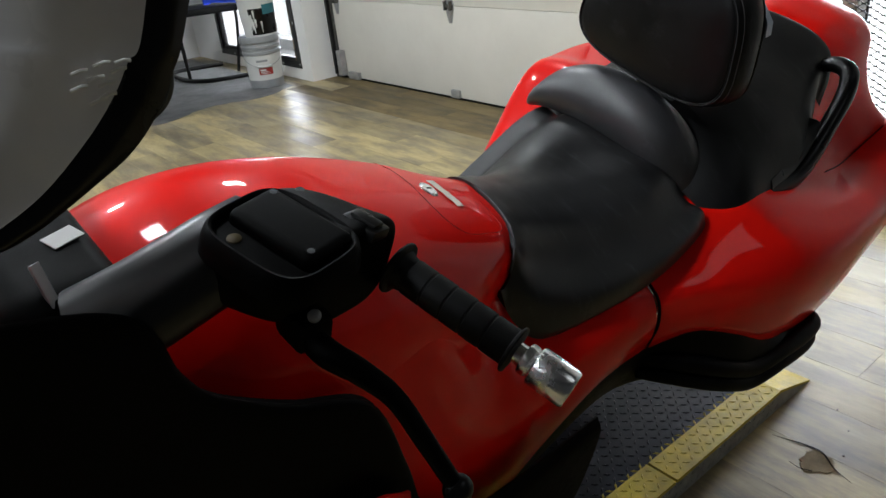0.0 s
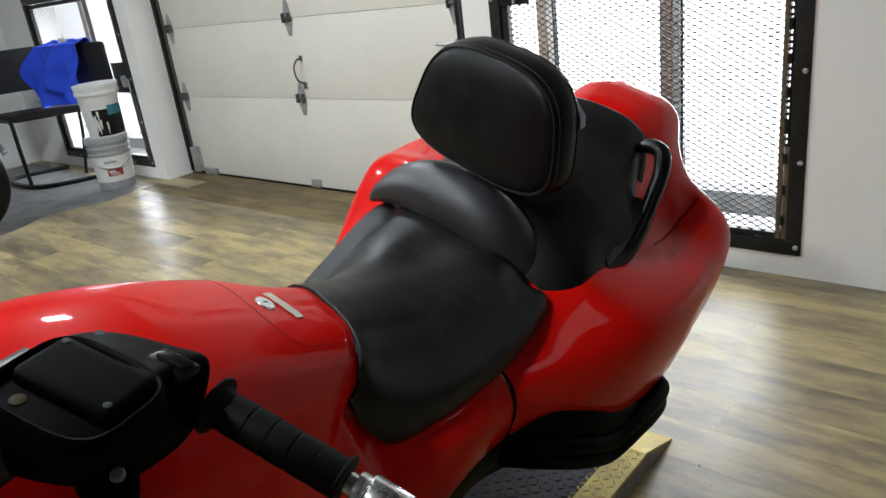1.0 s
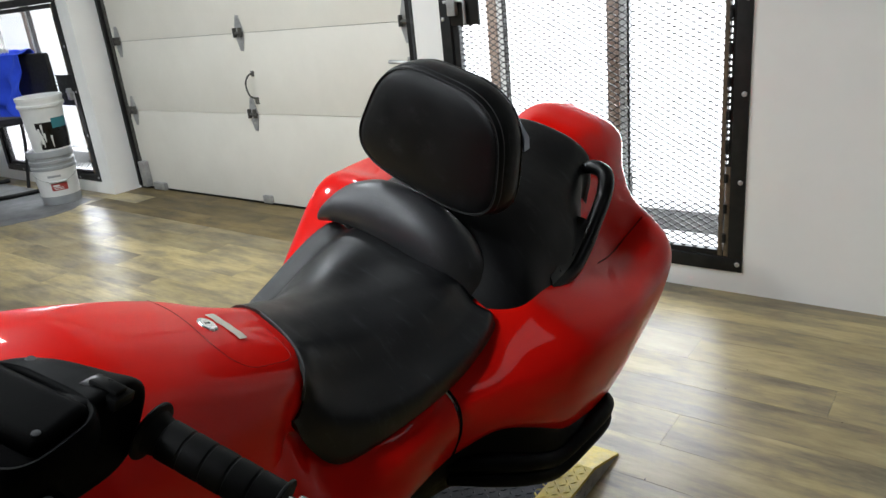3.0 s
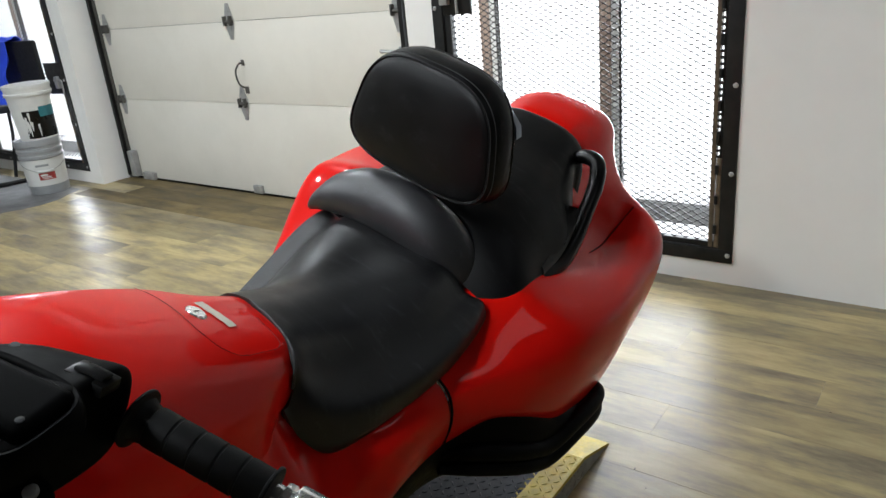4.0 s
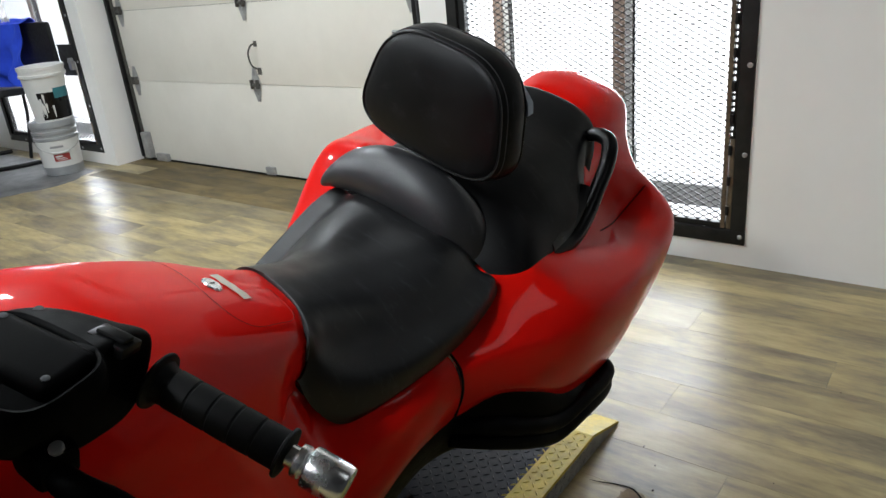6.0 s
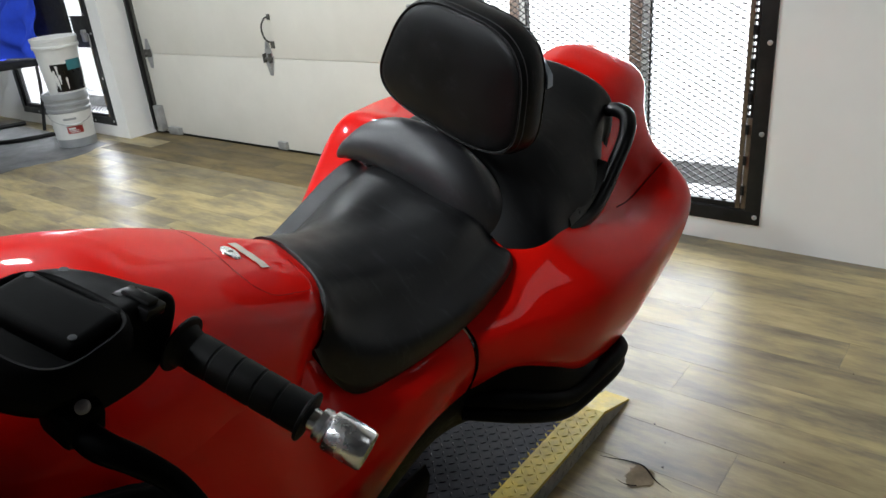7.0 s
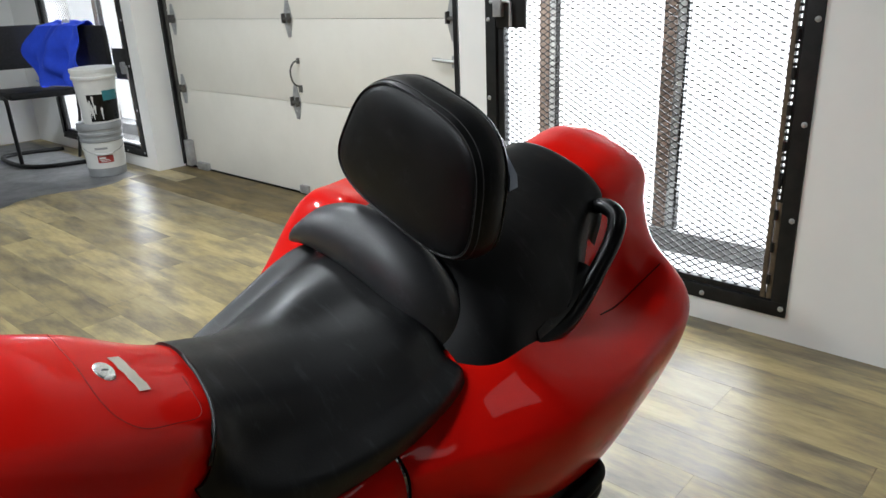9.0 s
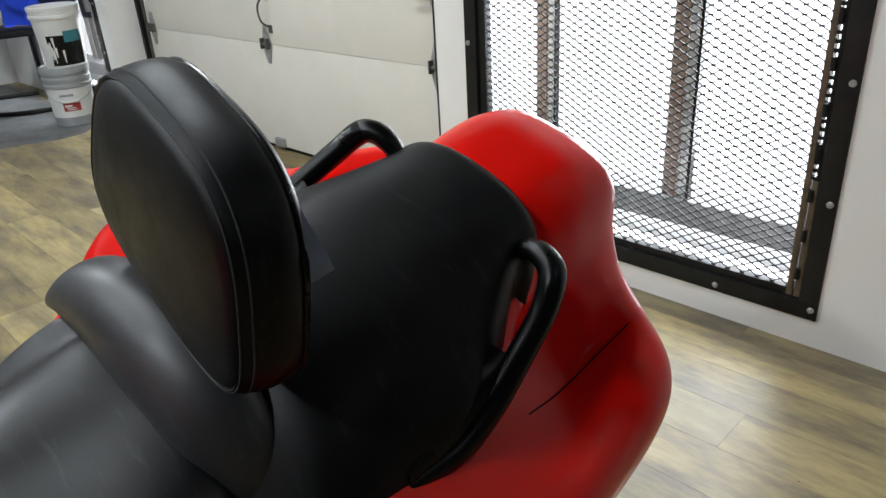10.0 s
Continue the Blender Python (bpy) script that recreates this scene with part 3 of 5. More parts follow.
TAIL = [
    near(2.931, (0, 0.69), (0.06, 0.69), (0.14, 0.688), (0.187, 0.686), (0.204, 0.678), (0.213, 0.670), (0.2195, 0.661), (0.226, 0.642), (0.230, 0.62), (0.231, 0.60), (0.229, 0.586), (0.226, 0.574)),
    near(3.00, (0, 0.71), (0.06, 0.71), (0.14, 0.705), (0.186, 0.702), (0.216, 0.694), (0.236, 0.686), (0.246, 0.677), (0.255, 0.656), (0.260, 0.634), (0.261, 0.62), (0.260, 0.61), (0.256, 0.60)),
    near(3.07, (0, 0.74), (0.06, 0.74), (0.14, 0.74), (0.188, 0.737), (0.226, 0.724), (0.260, 0.706), (0.280, 0.688), (0.293, 0.658), (0.298, 0.63), (0.299, 0.612), (0.297, 0.598), (0.292, 0.584)),
    near(3.145, (0, 0.76), (0.06, 0.76), (0.14, 0.765), (0.195, 0.762), (0.236, 0.748), (0.278, 0.730), (0.304, 0.706), (0.318, 0.668), (0.322, 0.63), (0.322, 0.60), (0.320, 0.57), (0.314, 0.54)),
    near(3.22, (0, 0.78), (0.06, 0.78), (0.14, 0.775), (0.196, 0.758), (0.238, 0.749), (0.284, 0.736), (0.313, 0.718), (0.327, 0.676), (0.331, 0.63), (0.330, 0.59), (0.326, 0.55), (0.318, 0.515)),
    near(3.33, (0, 0.80), (0.06, 0.80), (0.13, 0.785), (0.185, 0.748), (0.235, 0.738), (0.286, 0.735), (0.315, 0.722), (0.329, 0.68), (0.332, 0.625), (0.330, 0.575), (0.323, 0.52), (0.310, 0.47)),
    near(3.44, (0, 0.895), (0.06, 0.89), (0.108, 0.855), (0.145, 0.775), (0.200, 0.734), (0.258, 0.741), (0.296, 0.732), (0.314, 0.70), (0.319, 0.64), (0.316, 0.575), (0.308, 0.505), (0.293, 0.44)),
    near(3.525, (0, 0.926), (0.06, 0.921), (0.104, 0.892), (0.138, 0.815), (0.188, 0.765), (0.242, 0.764), (0.281, 0.754), (0.302, 0.722), (0.308, 0.665), (0.305, 0.59), (0.295, 0.505), (0.278, 0.43)),
    near(3.575, (0, 0.930), (0.06, 0.925), (0.101, 0.898), (0.129, 0.835), (0.170, 0.789), (0.222, 0.775), (0.262, 0.755), (0.284, 0.722), (0.291, 0.665), (0.288, 0.59), (0.277, 0.505), (0.258, 0.43)),
    near(3.615, (0, 0.921), (0.057, 0.916), (0.093, 0.893), (0.115, 0.838), (0.150, 0.790), (0.198, 0.762), (0.236, 0.736), (0.256, 0.70), (0.262, 0.645), (0.260, 0.58), (0.248, 0.51), (0.228, 0.445)),
    near(3.648, (0, 0.885), (0.052, 0.88), (0.082, 0.86), (0.097, 0.818), (0.122, 0.775), (0.163, 0.740), (0.195, 0.71), (0.212, 0.678), (0.217, 0.625), (0.215, 0.57), (0.206, 0.515), (0.186, 0.455)),
    near(3.664, (0, 0.83), (0.03, 0.83), (0.05, 0.81), (0.06, 0.775), (0.075, 0.74), (0.10, 0.70), (0.12, 0.67), (0.13, 0.64), (0.13, 0.60), (0.13, 0.56), (0.125, 0.52), (0.11, 0.48)),
]


# the far shoulder of the tail rises later and higher than the near one
TAIL = [[(u, v, w + (0.10 * ease(3.03, 3.14, u) - 0.07) * ease(0.12, 0.22, v) * ease(3.50, 3.34, u)) for u, v, w in r] for r in aside(TAIL, 0.0)]
skin("tail_cowl", TAIL, RED, nu=110, nv=170, label="glossy red tail cowl", mirror=False)

# rider's seat: dished pan with a padded flank on each side
SEAT = [
    [(2.746, 0.01, 0.800), (2.741, -0.035, 0.800), (2.731, -0.075, 0.798), (2.717, -0.104, 0.788), (2.706, -0.115, 0.758), (2.694, -0.120, 0.742), (2.684, -0.122, 0.742)],
    [(2.775, 0.01, 0.790), (2.772, -0.035, 0.790), (2.762, -0.080, 0.784), (2.745, -0.112, 0.765), (2.724, -0.135, 0.734), (2.708, -0.146, 0.706), (2.700, -0.143, 0.694)],
    [(2.82, 0.01, 0.776), (2.82, -0.04, 0.776), (2.815, -0.088, 0.768), (2.800, -0.126, 0.748), (2.775, -0.162, 0.718), (2.752, -0.177, 0.684), (2.738, -0.170, 0.664)],
    [(2.88, 0.01, 0.765), (2.88, -0.045, 0.766), (2.88, -0.10, 0.760), (2.872, -0.142, 0.744), (2.858, -0.180, 0.720), (2.846, -0.193, 0.692), (2.842, -0.187, 0.674)],
    [(2.95, 0.01, 0.764), (2.95, -0.05, 0.768), (2.95, -0.108, 0.765), (2.948, -0.150, 0.750), (2.945, -0.185, 0.730), (2.943, -0.197, 0.704), (2.942, -0.191, 0.684)],
    [(3.01, 0.01, 0.772), (3.01, -0.05, 0.776), (3.01, -0.105, 0.772), (3.012, -0.145, 0.758), (3.014, -0.177, 0.742), (3.016, -0.190, 0.724), (3.016, -0.187, 0.704)],
    [(3.055, 0.01, 0.780), (3.055, -0.05, 0.780), (3.055, -0.10, 0.772), (3.055, -0.135, 0.760), (3.056, -0.162, 0.750), (3.058, -0.178, 0.738), (3.060, -0.182, 0.724)],
    [(3.085, 0.01, 0.770), (3.085, -0.05, 0.765), (3.082, -0.10, 0.752), (3.080, -0.125, 0.742), (3.078, -0.148, 0.735), (3.076, -0.162, 0.728), (3.075, -0.168, 0.716)],
]
# the far flank hangs lower, turned away on the leaning seat
SEAT = [[(u, v, w) if k not in (3, 4) or i == 0 else (u, v - 0.005 * (k == 4), w + (0.003 if k == 4 else -0.007)) for k, (u, v, w) in enumerate(r)] for i, r in enumerate(SEAT)]
SEAT = [[(u + 0.03 * ease(0.05, 0.14, v) * ease(2.86, 2.74, u), v * (1 - 0.06 * ease(0.03, 0.15, v)), w - 0.022 * ease(0.04, 0.17, v) * ease(3.07, 2.99, u) - 0.055 * ease(0.03, 0.12, v) * ease(2.97, 2.80, u) - 0.04 * ease(0.11, 0.17, v) * ease(3.03, 2.93, u)) for u, v, w in r] for r in aside(SEAT, 0.01)]
skin("rider_seat", SEAT, DUSTYLEATHER, 0.012, 90, 120, "black leather rider seat", mirror=False)

# lumbar roll: a crescent pad behind the rider
ROLL = [(0.206, 3.056, 0.758, 0.006, 0.008), (0.198, 3.060, 0.766, 0.020, 0.022), (0.172, 3.070, 0.788, 0.032, 0.036), (0.12, 3.076, 0.808, 0.038, 0.045), (0.06, 3.078, 0.815, 0.040, 0.048), (0.0, 3.081, 0.812, 0.040, 0.047),
        (-0.055, 3.087, 0.793, 0.038, 0.046), (-0.092, 3.093, 0.765, 0.034, 0.043), (-0.116, 3.097, 0.735, 0.028, 0.036), (-0.129, 3.098, 0.71, 0.018, 0.024), (-0.134, 3.098, 0.695, 0.006, 0.008)]
bm = bmesh.new()
rings = []
for v, u, w, a, b in spline(ROLL, 70):
    rings.append([Vector((u + a * math.cos(q) + 0.25 * b * math.sin(q), v - 0.10 * b * math.sin(q), w + b * math.sin(q))) for q in np.linspace(0, 2 * math.pi, 32, endpoint=False)])
vs = sheet(bm, rings, True)
bm.faces.new(vs[0])
bm.faces.new(vs[-1])
part("lumbar_roll", bm, WORNLEATHER, bike, "black leather lumbar roll", flat_angle=60)

# passenger seat
PILL = [
    near(3.075, (0, 0.76), (0.07, 0.76), (0.12, 0.75), (0.155, 0.74), (0.178, 0.732), (0.188, 0.722), (0.188, 0.71)),
    near(3.135, (0, 0.828), (0.07, 0.825), (0.125, 0.81), (0.165, 0.79), (0.188, 0.77), (0.197, 0.757), (0.197, 0.745)),
    near(3.21, (0, 0.858), (0.08, 0.853), (0.135, 0.833), (0.17, 0.802), (0.19, 0.774), (0.199, 0.754), (0.199, 0.742)),
    near(3.29, (0, 0.876), (0.08, 0.870), (0.128, 0.850), (0.160, 0.824), (0.184, 0.798), (0.196, 0.765), (0.194, 0.742)),
    near(3.335, (0, 0.885), (0.075, 0.879), (0.12, 0.861), (0.150, 0.833), (0.168, 0.805), (0.178, 0.765), (0.178, 0.745)),
    near(3.37, (0, 0.893), (0.07, 0.888), (0.113, 0.870), (0.138, 0.840), (0.152, 0.80), (0.158, 0.765), (0.158, 0.75)),
    [(3.432, 0, 0.912), (3.43, -0.055, 0.908), (3.422, -0.090, 0.895), (3.412, -0.112, 0.868), (3.408, -0.122, 0.83), (3.408, -0.126, 0.79), (3.408, -0.126, 0.77)],
    [(3.456, 0, 0.916), (3.455, -0.055, 0.912), (3.448, -0.094, 0.897), (3.432, -0.116, 0.868), (3.425, -0.124, 0.83), (3.425, -0.128, 0.79), (3.425, -0.128, 0.77)],
    [(3.468, 0, 0.905), (3.466, -0.056, 0.90), (3.458, -0.096, 0.886), (3.442, -0.118, 0.858), (3.434, -0.126, 0.825), (3.434, -0.130, 0.79), (3.434, -0.130, 0.77)],
    [(3.468, 0, 0.87), (3.466, -0.056, 0.868), (3.459, -0.096, 0.856), (3.444, -0.118, 0.835), (3.436, -0.126, 0.81), (3.436, -0.130, 0.78), (3.436, -0.130, 0.765)],
]
skin("passenger_seat", aside(PILL, 0.0), LEATHER, 0.01, 80, 90, "black leather passenger seat", mirror=False)

# backrest: stitched cushion in a deep shell
def oval(m, half_w, half_h, z, s=1.0, n=64, p=3.2, taper=-0.16):
    """A rounded four-sided ring in the plane of m, a little broader below and taller behind."""
    ring = []
    for i in range(n):
        a = 2 * math.pi * i / n
        c, e = math.cos(a), math.sin(a)
        x = math.copysign(abs(c) ** (2 / p), c)
        y = math.copysign(abs(e) ** (2 / p), e)
        x *= 1 + taper * y
        ring.append(m @ Vector((half_w * s * x, half_h * s * y + max(0.0, y) * s * (0.004 + 0.15 * max(0.0, min(z, 0.05))), z)))
    return ring


def cushion(m, half_w, half_h, profile):
    bm = bmesh.new()
    rings = [oval(m, half_w, half_h, z, s) for s, z in profile]
    vs = sheet(bm, rings, True)
    for end in (vs[0], vs[-1]):
        c = bm.verts.new(sum((v.co for v in end), Vector()) / len(end))
        for i in range(len(end)):
            bm.faces.new((end[i], end[(i + 1) % len(end)], c))
    return bm


BACKREST = Matrix(((-0.109, 0.028, 0.994, 3.079), (-0.994, -0.027, -0.108, 0.028), (0.027, 0.999, -0.025, 0.968), (0, 0, 0, 1)))
BW, BH = 0.146, 0.094
bm = cushion(BACKREST, BW, BH, ((0.08, -0.010), (0.3, -0.0098), (0.55, -0.0085), (0.74, -0.006), (0.88, -0.002), (0.945, 0.001), (0.96, 0.003), (0.975, 0.001), (1.0, 0.006), (1.026, 0.018), (1.036, 0.032), (1.028, 0.045), (1.002, 0.052), (0.985, 0.054), (0.90, 0.055)))
backrest = part("backrest", bm, LEATHER, bike, "black leather rider backrest", flat_angle=60)
for s_, z in ((0.985, 0.0024), (1.012, 0.011)):
    ring = [tuple(q) for q in oval(BACKREST, BW, BH, z, s_, 96)]
    bm = bmesh.new()
    tube(bm, ring + ring[:2], 0.0008, 6)
    part("stitching", bm, THREAD, backrest, "grey stitched seam")
ring = [tuple(q) for q in oval(BACKREST, BW, BH, 0.0535, 0.995, 96)]
bm = bmesh.new()
tube(bm, ring + ring[:2], 0.0028, 8)
part("piping", bm, GLOSSBLACK, backrest, "black piping round the rear edge")
bm = cushion(BACKREST, BW, BH, ((0.90, 0.0555), (0.975, 0.0555), (0.985, 0.057), (0.97, 0.060), (0.92, 0.063), (0.6, 0.066), (0.1, 0.067)))
shell = part("back_shell", bm, GLOSSBLACK, backrest, "black moulded back shell", flat_angle=60)
# strip along the shell's rear bevel, its bluish reflection set in the colour
bm = bmesh.new()
sheet(bm, [[BACKREST @ Vector(q) for q in row] for row in (((0.100, 0.084, 0.052), (0.122, 0.064, 0.054), (0.138, 0.045, 0.055), (0.144, 0.028, 0.055)), ((0.098, 0.085, 0.056), (0.119, 0.065, 0.062), (0.136, 0.046, 0.070), (0.136, 0.026, 0.080)))])
thicken(bm, 0.003)
part("bracket", bm, BLUEBEVEL, backrest, "shell bevel with a bluish reflection put in its colour")
bm = bmesh.new()
box(bm, 3.145, 3.16, -0.01, 0.06, 0.80, 0.93, 0.004)
part("backrest_post", bm, STEEL, backrest, "bare steel backrest post")

# grab rails
for s in (-1, 1):
    bm = bmesh.new()
    tube(bm, [(3.430, 0.098 * s, 0.875), (3.427, 0.120 * s, 0.889), (3.420, 0.143 * s, 0.893), (3.411, 0.158 * s, 0.884), (3.393, 0.170 * s, 0.858), (3.358, 0.180 * s, 0.824), (3.315, 0.190 * s, 0.785), (3.265, 0.196 * s, 0.758), (3.20, 0.194 * s, 0.752)], 0.012, 14, 60, radii=(0.011, 0.0135, 0.0145, 0.015, 0.0145, 0.0145, 0.016, 0.016, 0.010))
    rail = part("grab_rail", bm, GLOSSBLACK, bike, "black moulded grab rail")
    bm = bmesh.new()
    sheet(bm, net([[(3.346, 0.178 * s, 0.816), (3.312, 0.189 * s, 0.783), (3.262, 0.195 * s, 0.757), (3.20, 0.194 * s, 0.752)], [(3.344, 0.166 * s, 0.824), (3.305, 0.181 * s, 0.797), (3.258, 0.190 * s, 0.772), (3.20, 0.192 * s, 0.762)], [(3.338, 0.148 * s, 0.822), (3.298, 0.168 * s, 0.806), (3.252, 0.180 * s, 0.785), (3.20, 0.186 * s, 0.77)]], 12, 20))
    thicken(bm, 0.006)
    part("rail_web", bm, GLOSSBLACK, rail, flat_angle=60)

# seams, filler lock, sticker and trim
def surface(rows):
    return net(rows, 200, 300).reshape(-1, 3)


TANK_S = surface(TANK)
TAIL_S = surface(TAIL)


def nearest(cloud, p):
    return tuple(cloud[np.argmin(((cloud - np.array(p)) ** 2).sum(1))])


def line_on(name, cloud, points, radius, material, label="", n=30):
    smooth = spline([nearest(cloud, q) for q in points], n)
    smooth = [(u, v + (0.0009 if v > 0 else -0.0009), w + 0.0011) for u, v, w in smooth]
    bm = bmesh.new()
    tube(bm, [tuple(q) for q in smooth], radius, 6)
    return part(name, bm, material, bike, label)


for s_ in (-1, 1):
    line_on("panel_gap", TAIL_S, [(2.932, 0.190 * s_, 0.685), (2.932, 0.215 * s_, 0.668), (2.932, 0.229 * s_, 0.63), (2.932, 0.227 * s_, 0.578)], 0.0022, SEAM)
    line_on("panel_gap", TAIL_S, [(3.562, 0.206 * s_, 0.765), (3.505, 0.205 * s_, 0.75), (3.435, 0.203 * s_, 0.73), (3.375, 0.205 * s_, 0.74)], 0.001, SEAM)
line_on("lid_gap", TANK_S, [(2.626, 0.085, 0.83), (2.623, 0.04, 0.848), (2.621, 0.0, 0.85), (2.622, -0.045, 0.846), (2.630, -0.070, 0.838), (2.650, -0.082, 0.823), (2.685, -0.083, 0.81), (2.708, -0.080, 0.799), (2.718, -0.066, 0.799), (2.723, -0.021, 0.803)], 0.0004, LIDLINE, n=60)


def on_tank(u, v, up=0.0):
    """The point of the tank cover next to (u, v), lifted by up."""
    q = TANK_S[np.argmin(((TANK_S[:, :2] - np.array((u, v))) ** 2).sum(1) + (TANK_S[:, 2] < 0.7))]
    return Vector((float(q[0]), float(q[1]), float(q[2]) + up))


g = []
for k in range(7):
    q = k / 6
    p = on_tank(2.666 + 0.006 * q, 0.017 - 0.056 * q, 0.0022)
    g.append([tuple(p + Vector((0.0125, 0.001, -0.0055)) * (j / 2 - 0.5)) for j in range(3)])
bm = bmesh.new()
sheet(bm, g)
thicken(bm, 0.0006)
part("lid_sticker", bm, STICKER, bike, "pale warning sticker")
bead = [(u - 0.003, v, w + 0.002) for u, v, w in SEAT[0] if -0.118 < v < 0.05]
bm = bmesh.new()
tube(bm, bead, 0.002, 8, 80)
part("seat_bead", bm, BEAD, bike, "grey rubber bead before the seat")

LID = aim(on_tank(2.645, -0.005, -0.0015), (0.42, -0.02, 1))
bm = bmesh.new()
lathe(bm, [(0.0125, 0), (0.0125, 0.002), (0.011, 0.0035), (0.0, 0.004)], 28, LID @ Matrix.Diagonal((1.2, 0.9, 1, 1)))
lock = part("filler_lock", bm, CHROME, bike, "chrome filler lid lock")
bm = bmesh.new()
box(bm, -0.0007, 0.0007, -0.0035, 0.0035, 0.003, 0.0046)
bmesh.ops.transform(bm, matrix=LID, verts=bm.verts)
part("keyhole", bm, GLOSSBLACK, lock)

# handlebar: grip, bar end, switch housing, reservoir, lever
A = FRONT @ Vector((2.412, -0.300, 1.063))
B = FRONT @ Vector((2.438, -0.409, 1.045))
d = (B - A).normalized()
bars = empty("handlebar")
bars.parent = bike
bm = bmesh.new()
L = (B - A).length
prof = [(0.012, -0.006), (0.0205, -0.0045), (0.0232, -0.003), (0.0236, -0.0015), (0.0228, 0.0), (0.0180, 0.0015), (0.0160, 0.005)]
step = (L - 0.018) / 5
for k in range(5):
    z = 0.010 + k * step
    prof += [(0.0149, z), (0.0149, z + 0.0012), (0.0157, z + 0.002), (0.0158, z + step * 0.5), (0.0157, z + step - 0.0008)]
prof += [(0.0158, L - 0.006), (0.0196, L - 0.0045), (0.0200, L - 0.003), (0.0194, L - 0.0018), (0.010, L - 0.001)]
lathe(bm, prof, 32, aim(A, d))
part("grip", bm, RUBBER, bars, "ribbed black rubber grip")
bm = bmesh.new()
lathe(bm, [(0.009, 0), (0.009, 0.006), (0.0125, 0.007), (0.013, 0.009), (0.013, 0.013), (0.0115, 0.015), (0.0150, 0.0165), (0.0160, 0.018), (0.0160, 0.047), (0.0148, 0.0495), (0.0, 0.050)], 36, aim(B, d))
part("bar_end", bm, CHROME, bars, "chrome bar end weight")


def block(rows, nu=40, nv=36, power=4.0):
    """A moulded body along v: rows of (v, u centre, w centre, half width, half height, twist)."""
    skew = lambda v: min(1.0, max(0.0, (-v - 0.08) / 0.12))
    fine = spline(rows, nu)
    rings = []
    for v, uc, wc, hu, hw, tw in fine:
        ring = []
        for i in range(nv):
            a = 2 * math.pi * i / nv
            c, e = math.cos(a), math.sin(a)
            x = hu * math.copysign(abs(c) ** (2 / power), c)
            y = hw * math.copysign(abs(e) ** (2 / power), e)
            ring.append(Vector((uc + x * math.cos(tw) - y * math.sin(tw), v + 0.28 * skew(v) * (uc + x * math.cos(tw) - 2.41), wc + x * math.sin(tw) + y * math.cos(tw))))
        rings.append(ring)
    bm = bmesh.new()
    vs = sheet(bm, rings, True)
    bm.faces.new(vs[0])
    bm.faces.new(vs[-1])
    return bm


HOUSING = [(-0.290, 2.372, 1.078, 0.026, 0.026, -0.2), (-0.287, 2.370, 1.080, 0.042, 0.038, -0.2), (-0.262, 2.354, 1.081, 0.050, 0.039, -0.14), (-0.225, 2.338, 1.081, 0.051, 0.039, -0.10),
           (-0.20, 2.328, 1.080, 0.046, 0.037, -0.12), (-0.188, 2.324, 1.078, 0.036, 0.030, -0.1), (-0.184, 2.324, 1.078, 0.02, 0.016, -0.1)]
housing = part("bar_cover", block(HOUSING, 60, 48, 3.2), PLASTIC, bars, "black moulded handlebar cover", flat_angle=50)
# fluid reservoir sunk in the cover
RES = aim2((2.322, -0.266, 1.1250), (0.02, -0.06, 1), (0.24, -1, -0.06))
RIM = RES @ Matrix.Translation((0.002, 0.010, 0.0))
rings = []
for k, z in ((1.17, -0.024), (1.15, -0.012), (1.10, -0.0045), (1.04, -0.0015), (0.985, -0.002), (0.96, -0.005), (0.955, -0.012)):
    ring = []
    for i in range(64):
        a = 2 * math.pi * i / 64
        c, e = math.cos(a), math.sin(a)
        ring.append(RIM @ Vector((0.036 * k * math.copysign(abs(c) ** 0.55, c), (0.047 + 0.036 * (k - 1)) * math.copysign(abs(e) ** 0.55, e), z)))
    rings.append(ring)
bm = bmesh.new()
sheet(bm, rings, True)
part("recess_rim", bm, PLASTIC, housing, "black moulded rim", flat_angle=60)
bm = bmesh.new()
box(bm, -0.033, 0.036, -0.037, 0.056, -0.018, -0.0085, 0.006, 3)
bmesh.ops.transform(bm, matrix=RES, verts=bm.verts)
part("recess", bm, PLASTIC, housing, "black recess floor")
CAP = RES @ Matrix.Translation((-0.006, 0.010, -0.001))
bm = bmesh.new()
box(bm, -0.022, 0.022, -0.041, 0.041, -0.014, 0.004, 0.008, 5)
bmesh.ops.transform(bm, matrix=CAP, verts=bm.verts)
res = part("fluid_reservoir", bm, PLASTIC, bars, "black grained fluid reservoir cap")
bm = bmesh.new()
lathe(bm, [(0.0052, 0), (0.0052, 0.001), (0.004, 0.0015), (0.0, 0.0015)], 18, RES @ pose(0.0250, -0.012, -0.0085))
part("sight_glass", bm, SIGHT, res, "dull amber sight glass")
for x, y in ((0.0145, 0.033), (-0.0145, -0.033)):
    bm = bmesh.new()
    lathe(bm, [(0.0028, 0), (0.0028, 0.0012), (0.0, 0.0016)], 10, CAP @ Matrix.Translation((x, y, 0.0034)))
    part("cap_screw", bm, BEAD, res)
for p in ((2.372, -0.266, 1.1140), (2.366, -0.228, 1.1125)):
    bm = bmesh.new()
    lathe(bm, [(0.0040, -0.006), (0.0040, 0.0012), (0.003, 0.0025), (0.0, 0.0026)], 12, aim(p, (0.2, -0.05, 1)))
    part("cover_screw", bm, BEAD, housing)
bm = bmesh.new()
tube(bm, [(2.332, -0.222, 1.080), (2.305, -0.222, 1.075), (2.275, -0.220, 1.064), (2.245, -0.215, 1.050), (2.212, -0.206, 1.034)], 0.03, 18, 24, radii=(0.036, 0.036, 0.036, 0.037, 0.038))
